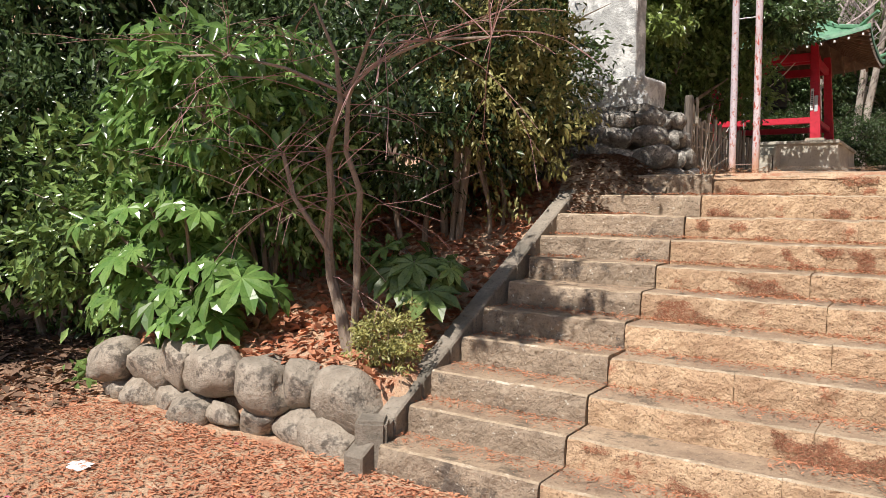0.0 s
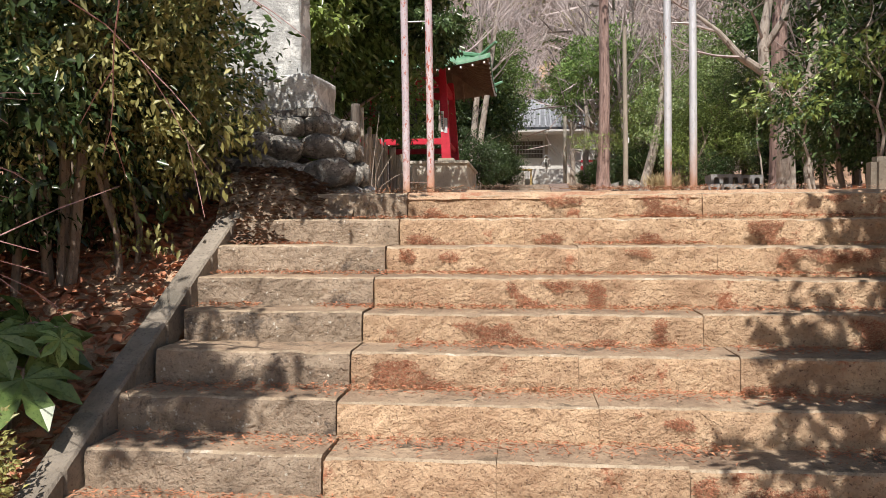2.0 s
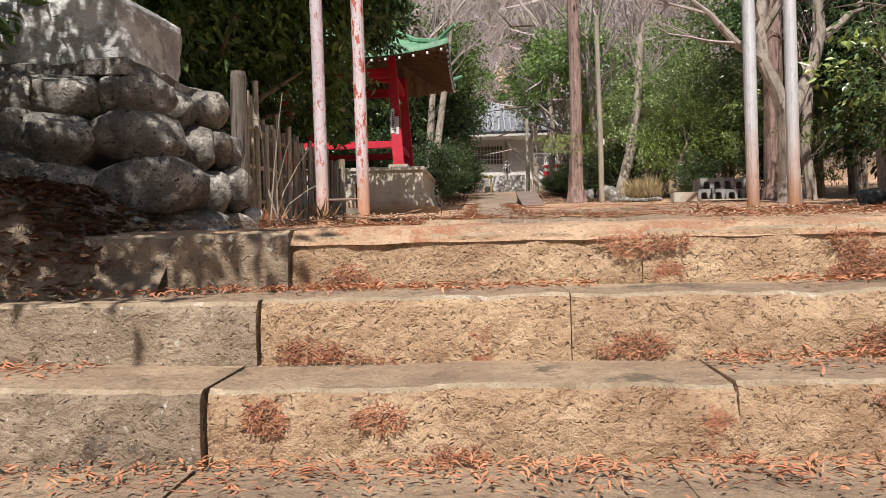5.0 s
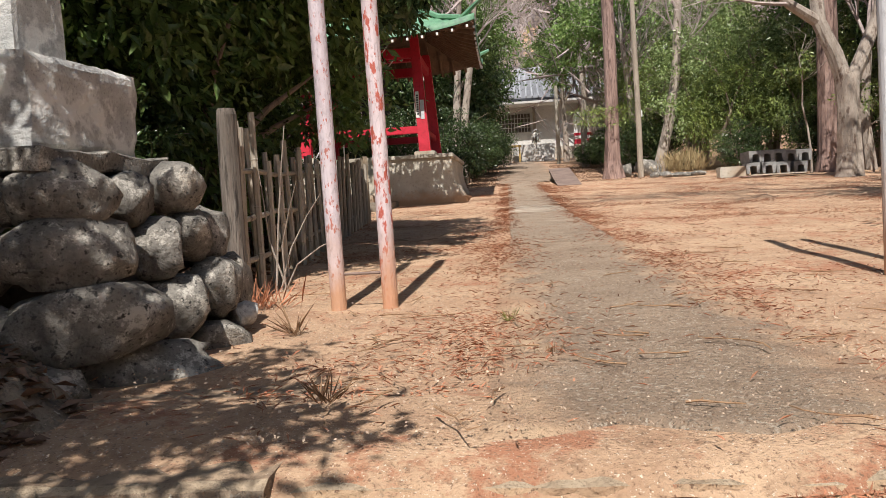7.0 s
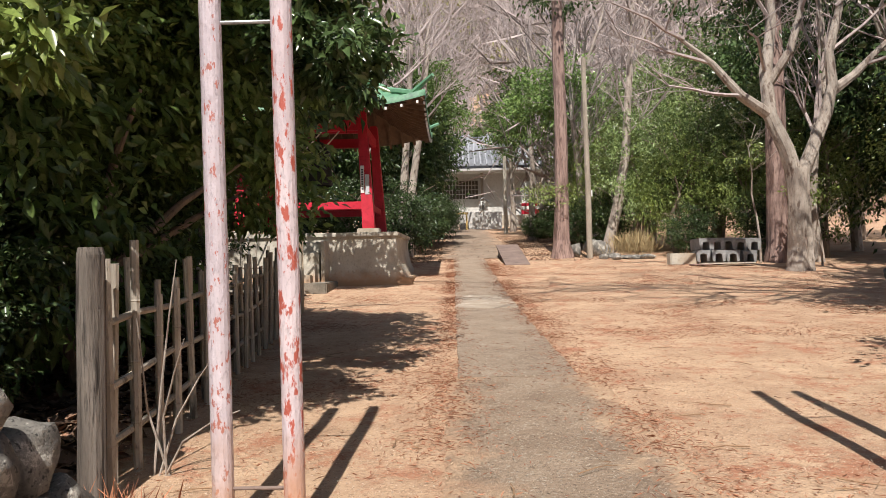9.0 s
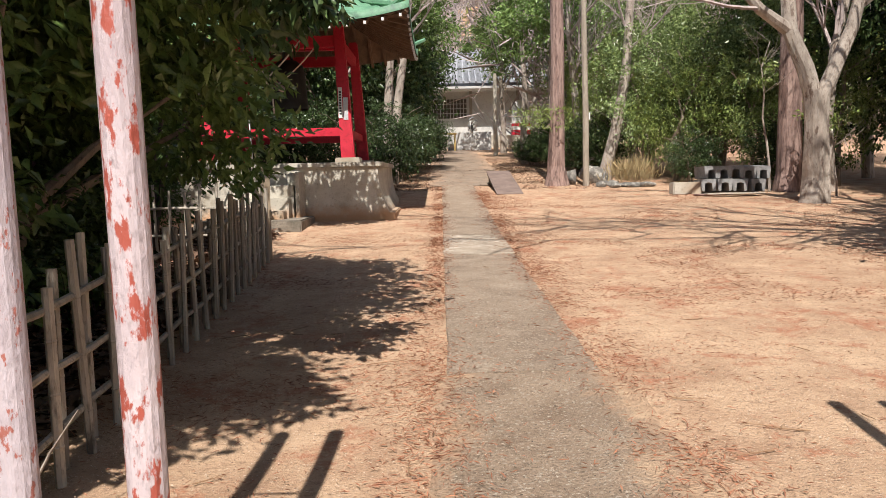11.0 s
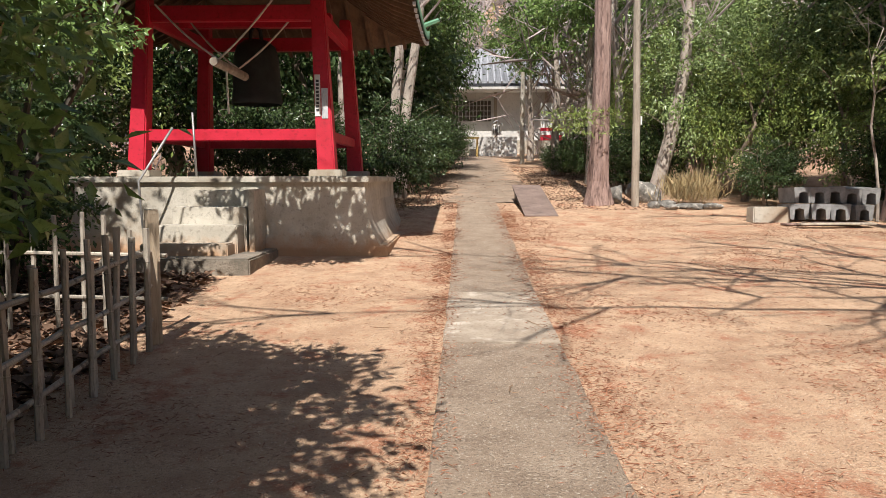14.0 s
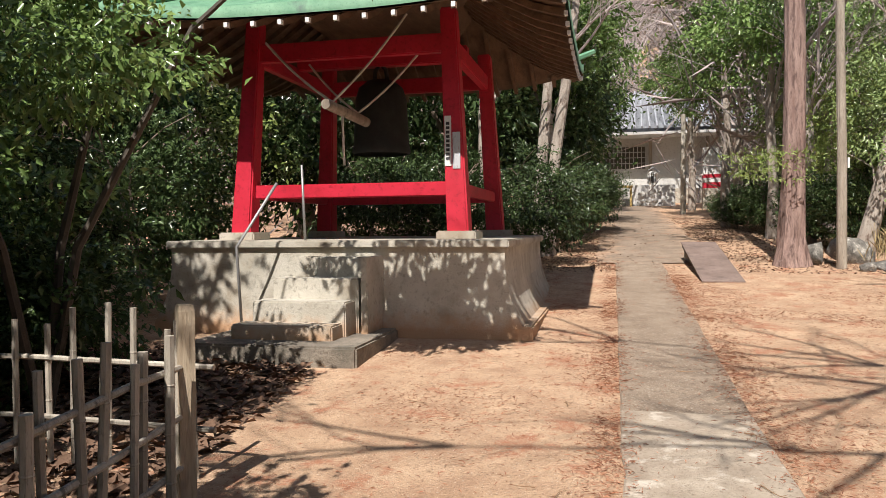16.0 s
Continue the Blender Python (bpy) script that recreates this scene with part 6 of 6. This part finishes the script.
# ---- litter ----
def litter(name, spots, length, width, mat, label, seed, flat=0.25):
    r = np.random.default_rng(seed)
    base = np.array(spots, float)
    n = len(base)
    a = r.uniform(0, math.tau, n)
    way = np.stack([np.cos(a), np.sin(a), r.normal(0, flat, n)], 1)
    up = np.stack([r.normal(0, flat, n), r.normal(0, flat, n), np.ones(n)], 1)
    L = length * (0.5 + r.random(n))
    base[:, 2] += 0.006 + 0.012 * r.random(n)
    return tagged(leaf_mesh(name, base, way, up, L, np.full(n, width) * (0.6 + 0.8 * r.random(n)), mat), label, "litter", kind="stuff")


rng = random.Random(91)
spots = []
while len(spots) < 42000:
    x, y = rng.uniform(-2.0, 8), rng.uniform(-0.2, 19)
    if rng.random() < 0.12 + 0.88 * smooth(0.0, 0.35, noise.noise(Vector((x * 0.8, y * 0.8, 4)))):
        if not (PATH_L < x < PATH_R and rng.random() < 0.85):
            spots.append((x, y, land(x, y) + (0.03 if PATH_L < x < PATH_R or (y < 0.66 and -0.95 < x < 3.9) else 0)))
for y in np.arange(0.5, 21, 0.0015):
    for x, s in ((PATH_L - 0.07, 0.09 + 0.012 * max(0, 8 - y)), (PATH_R + 0.09, 0.14)):
        q = rng.gauss(x, s)
        if noise.noise(Vector((x * 3, y * 1.1, 9))) + 0.6 * noise.noise(Vector((x * 3, y * 4.0, 9))) < rng.uniform(-0.55, 0.20):
            continue
        spots.append((q, y, land(q, y) + (0.03 if PATH_L < q < PATH_R else 0.0)))
litter("needle_litter", spots, 0.040, 0.0054, M_DRY, "brown needles and dry leaves on the earth", 1)
spots = []
for k in range(22000):
    i = rng.randint(0, 10)
    x = rng.uniform(STAIR_L, STAIR_R)
    y = (NOSE[i - 1] if i else 0.45) - abs(rng.gauss(0, 0.11)) - 0.02
    if y > NOSE[i] + 0.03 and noise.noise(Vector((x * 1.2, i * 3.3, 0))) > -0.25:
        spots.append((x, y, -RISE * i + 0.004))
litter("step_litter", spots, 0.03, 0.007, M_DRY, "brown needles gathered on the steps", 2)
M_NEEDLE = material("matted_needles", (0.22, 0.095, 0.055), (0.46, 0.21, 0.12), 9, 0.95, 0.0, 50, random_tint=0.5)
# mats caught on the risers
r = np.random.default_rng(23)
base, way = [], []
while len(base) < 30000:
    i = rng.randint(0, 10)
    x, k = rng.uniform(0.2, STAIR_R - 0.1), rng.random()
    if noise.noise(Vector((x * 1.7, i * 5.1, k * 0.5))) + 0.5 * noise.noise(Vector((x * 6, i * 2.3, k * 1.5))) > 0.31 - 0.12 * (k < 0.25):
        base.append((x, NOSE[i] - 0.005 - 0.02 * (1 - k) * rng.random(), -RISE * i - RISE + 0.004 + (RISE - 0.03) * k))
        way.append((rng.gauss(0, 1), rng.gauss(-0.2, 0.2), rng.gauss(-0.2, 0.5)))
base, way = np.array(base), np.array(way)
n = len(base)
tagged(leaf_mesh("riser_litter", base, way, np.array([0, -1.0, 0.3]) + r.normal(0, 0.3, (n, 3)), 0.018 * (0.5 + r.random(n)), 0.0035 * (0.6 + 0.8 * r.random(n)), M_NEEDLE), "needle mats caught on the step faces", "litter", kind="stuff")
spots = [(x, y, land(x, y) + (0.028 if y < 0.66 and x < 3.9 else 0.0)) for x, y in ((rng.uniform(-1.2, 6.5), -0.15 + 13 * rng.random() ** 1.5) for _ in range(26000)) if not PATH_L < x < PATH_R]
M_GRIT = material("grit", (0.24, 0.16, 0.11), (0.62, 0.49, 0.37), 40, 0.95, 0.0, 50, random_tint=0.5)
litter("path_grit", [(x, y, land(x, y) + (0.022 if y > 0.7 else 0.05)) for x, y in ((rng.uniform(0.62, 1.56), -0.15 + 6.0 * rng.random() ** 1.4) for _ in range(4000))], 0.006, 0.005, M_GRIT, "grit and crushed stone on the path", 26, 0.6)
litter("grit", spots, 0.009, 0.007, M_GRIT, "pale and dark grit on the earth", 24, 0.6)
spots = [(x, y, land(x, y)) for x, y in ((rng.gauss(-0.8, 3.2), -3.5 - abs(rng.gauss(0, 2.6))) for _ in range(44000))]
litter("lower_litter", spots, 0.05, 0.014, M_DRY, "brown needles and leaves at the foot of the steps", 3)
spots = [(x, y, land(x, y)) for x, y in ((rng.uniform(-4.0, -1.15), rng.uniform(-3.2, 0.4)) for _ in range(5200))]
litter("bank_litter", spots, 0.10, 0.05, M_DRY, "curled brown leaves on the bank", 4, 0.5)
M_MULCH = material("leaf_mould", (0.13, 0.075, 0.048), (0.24, 0.145, 0.095), 5, 0.95, 0.0, 50, random_tint=0.5)
spots = [(x, y, land(x, y)) for x, y in ((rng.uniform(-5.5, -1.0) , rng.uniform(2.2, 13)) for _ in range(16000)) if x < -0.98 - 0.1 * (y - 2.2)]
litter("mould_litter", spots, 0.12, 0.07, M_MULCH, "dark leaf mould behind the fence", 14, 0.3)
spots = [(x, y, land(x, y)) for x, y in ((rng.gauss(-6.6, 1.5), rng.gauss(-4.0, 1.6)) for _ in range(9000)) if x < -4.0]
litter("verge_litter", spots, 0.12, 0.06, M_MULCH, "dark fallen leaves on the shaded verge", 15, 0.3)
spots = [(x, y, land(x, y)) for x, y in ((rng.uniform(-1.5, 5.5), rng.uniform(19.5, 34)) for _ in range(14000)) if not (0.7 < x < 2.6 and rng.random() < 0.8)]
litter("wood_floor_litter", spots, 0.06, 0.03, M_MULCH, "brown leaf litter along the way", 16, 0.3)
spots = []
for _ in range(1500):
    x, y = rng.uniform(-1.15, -0.45), rng.uniform(-0.8, 0.3)
    spots.append((x, y, -0.52 + 0.545 * smooth(-0.80, -0.22, y) - 0.09 + 0.26 * (1 - smooth(-0.85, -0.38, x))))
litter("spill_litter", spots, 0.06, 0.035, M_MULCH, "dark leaves on the spilled earth", 25, 0.2)
spots = [(x, y, land(x, y)) for x, y in ((rng.uniform(3.9, 7), rng.uniform(-3, 3)) for _ in range(2600))]
litter("mound_litter", spots, 0.10, 0.05, M_DRY, "curled brown leaves on the mound", 5, 0.5)
spots = [(x, y, land(x, y)) for x, y in ((rng.uniform(-4.5, 1), rng.uniform(-6, -3.6)) for _ in range(46))]
litter("petals", spots, 0.035, 0.03, M_PETAL, "fallen pink petals on the ground", 6)
rng = random.Random(17)
M_SPRIG = material("dry_sprig", (0.20, 0.115, 0.065), (0.36, 0.23, 0.13), 8, 0.9, 0.0)
for k in range(102):
    x, y = rng.uniform(-0.9, 4.5), 0.5 + 14 * rng.random() ** 1.6
    if k >= 70:
        x, y = rng.uniform(-0.35, 2.2), rng.uniform(-0.15, 2.4)
    bm = bm_new()
    a = rng.uniform(0, math.tau)
    L = rng.uniform(0.08, 0.26)
    p, dr = Vector((0, 0, 0.012)), Vector((math.cos(a), math.sin(a), 0))
    pts = [p]
    for i in range(4):
        dr = (dr + Vector((rng.uniform(-0.35, 0.35), rng.uniform(-0.35, 0.35), 0))).normalized()
        pts.append(pts[-1] + dr * L / 4 + Vector((0, 0, rng.uniform(-0.003, 0.006))))
        s = pts[-1] + Vector((rng.uniform(-1, 1), rng.uniform(-1, 1), 0.12)) * L * 0.22
        tube(bm, [pts[-1], s], [0.0022, 0.0012], 3, caps=False)
    tube(bm, pts, [0.0035, 0.003, 0.0026, 0.002, 0.0015], 4)
    ob = part("fallen_sprig", bm, M_SPRIG)
    ob.location = (x, y, land(x, y) + (0.026 if PATH_L < x < PATH_R or y < 0.7 else 0.0))
    tagged(ob, "small dry conifer sprig lying on the earth", "twig", "fallen sprigs")
# dry grass tuft by the leaning tree
tuft = thing("dry_grass_tuft", (5.75, 20.6, land(5.75, 20.6)), "pale yellow dry grass clump under the trees", "grass")
r = np.random.default_rng(5)
n = 650
base = np.stack([r.normal(0, 0.28, n), r.normal(0, 0.2, n), r.random(n) * 0.35], 1)
leaf_mesh("blade_clump", base, np.stack([r.normal(0, 0.45, n), r.normal(0, 0.45, n), np.ones(n)], 1), r.normal(size=(n, 3)), 0.25 + 0.35 * r.random(n), np.full(n, 0.014), M_GRASS, tuft)
tuft2 = thing("dry_grass_tuft", (-0.62, 1.98, land(-0.62, 1.98)), "rusty dry grass tuft at the fence post", "grass")
n = 80
base = np.stack([r.normal(0, 0.07, n), r.normal(0, 0.05, n), np.zeros(n)], 1)
leaf_mesh("blade_clump", base, np.stack([r.normal(0, 0.8, n), r.normal(0, 0.6, n), np.ones(n)], 1), r.normal(size=(n, 3)), 0.08 + 0.14 * r.random(n), np.full(n, 0.005), M_DRY, tuft2)
# bare whips by the fence post
whips = thing("bare_whips", (-0.72, 2.55, land(-0.72, 2.55)), "thin pale bare whips beside the fence", "twigs")
for k, e in enumerate(((0.10, 0.05, 0.95), (0.30, 0.0, 0.55), (0.42, -0.1, 0.30), (0.22, -0.2, 0.62), (-0.02, -0.1, 0.7))):
    e = Vector(e)
    bm = bm_new()
    tube(bm, [(0.02 * k, 0, -0.03), e * 0.35 + Vector((0, 0, 0.05)), e * 0.7 + Vector((0, 0, 0.04)), e], [0.006, 0.005, 0.004, 0.002], 5)
    part("whip", bm, M_BARK_GREY, whips)
# dry conifer seedlings rooted in the earth
for k, (x, y, h) in enumerate(((-0.22, 1.22, 0.13), (0.16, 0.16, 0.09), (0.62, 1.4, 0.05), (0.75, 0.75, 0.05))):
    t = thing("conifer_seedling", (x, y, land(x, y) + (0.03 if y < 0.7 else 0.0)), "small half-dry conifer seedling on the earth", "seedling", "seedlings")
    q = np.random.default_rng(40 + k)
    n = 26
    base = np.stack([q.normal(0, 0.012, n), q.normal(0, 0.012, n), np.zeros(n)], 1)
    sprig = leaf_mesh("sprig", base, np.stack([q.normal(0, 0.6, n), q.normal(0, 0.6, n), 0.4 + 0.8 * q.random(n)], 1), q.normal(size=(n, 3)), h * (0.5 + q.random(n)), np.full(n, 0.005), M_SPRIG if k != 2 else M_LEAF_OLIVE, t)
    tagged(sprig, kind="stuff")
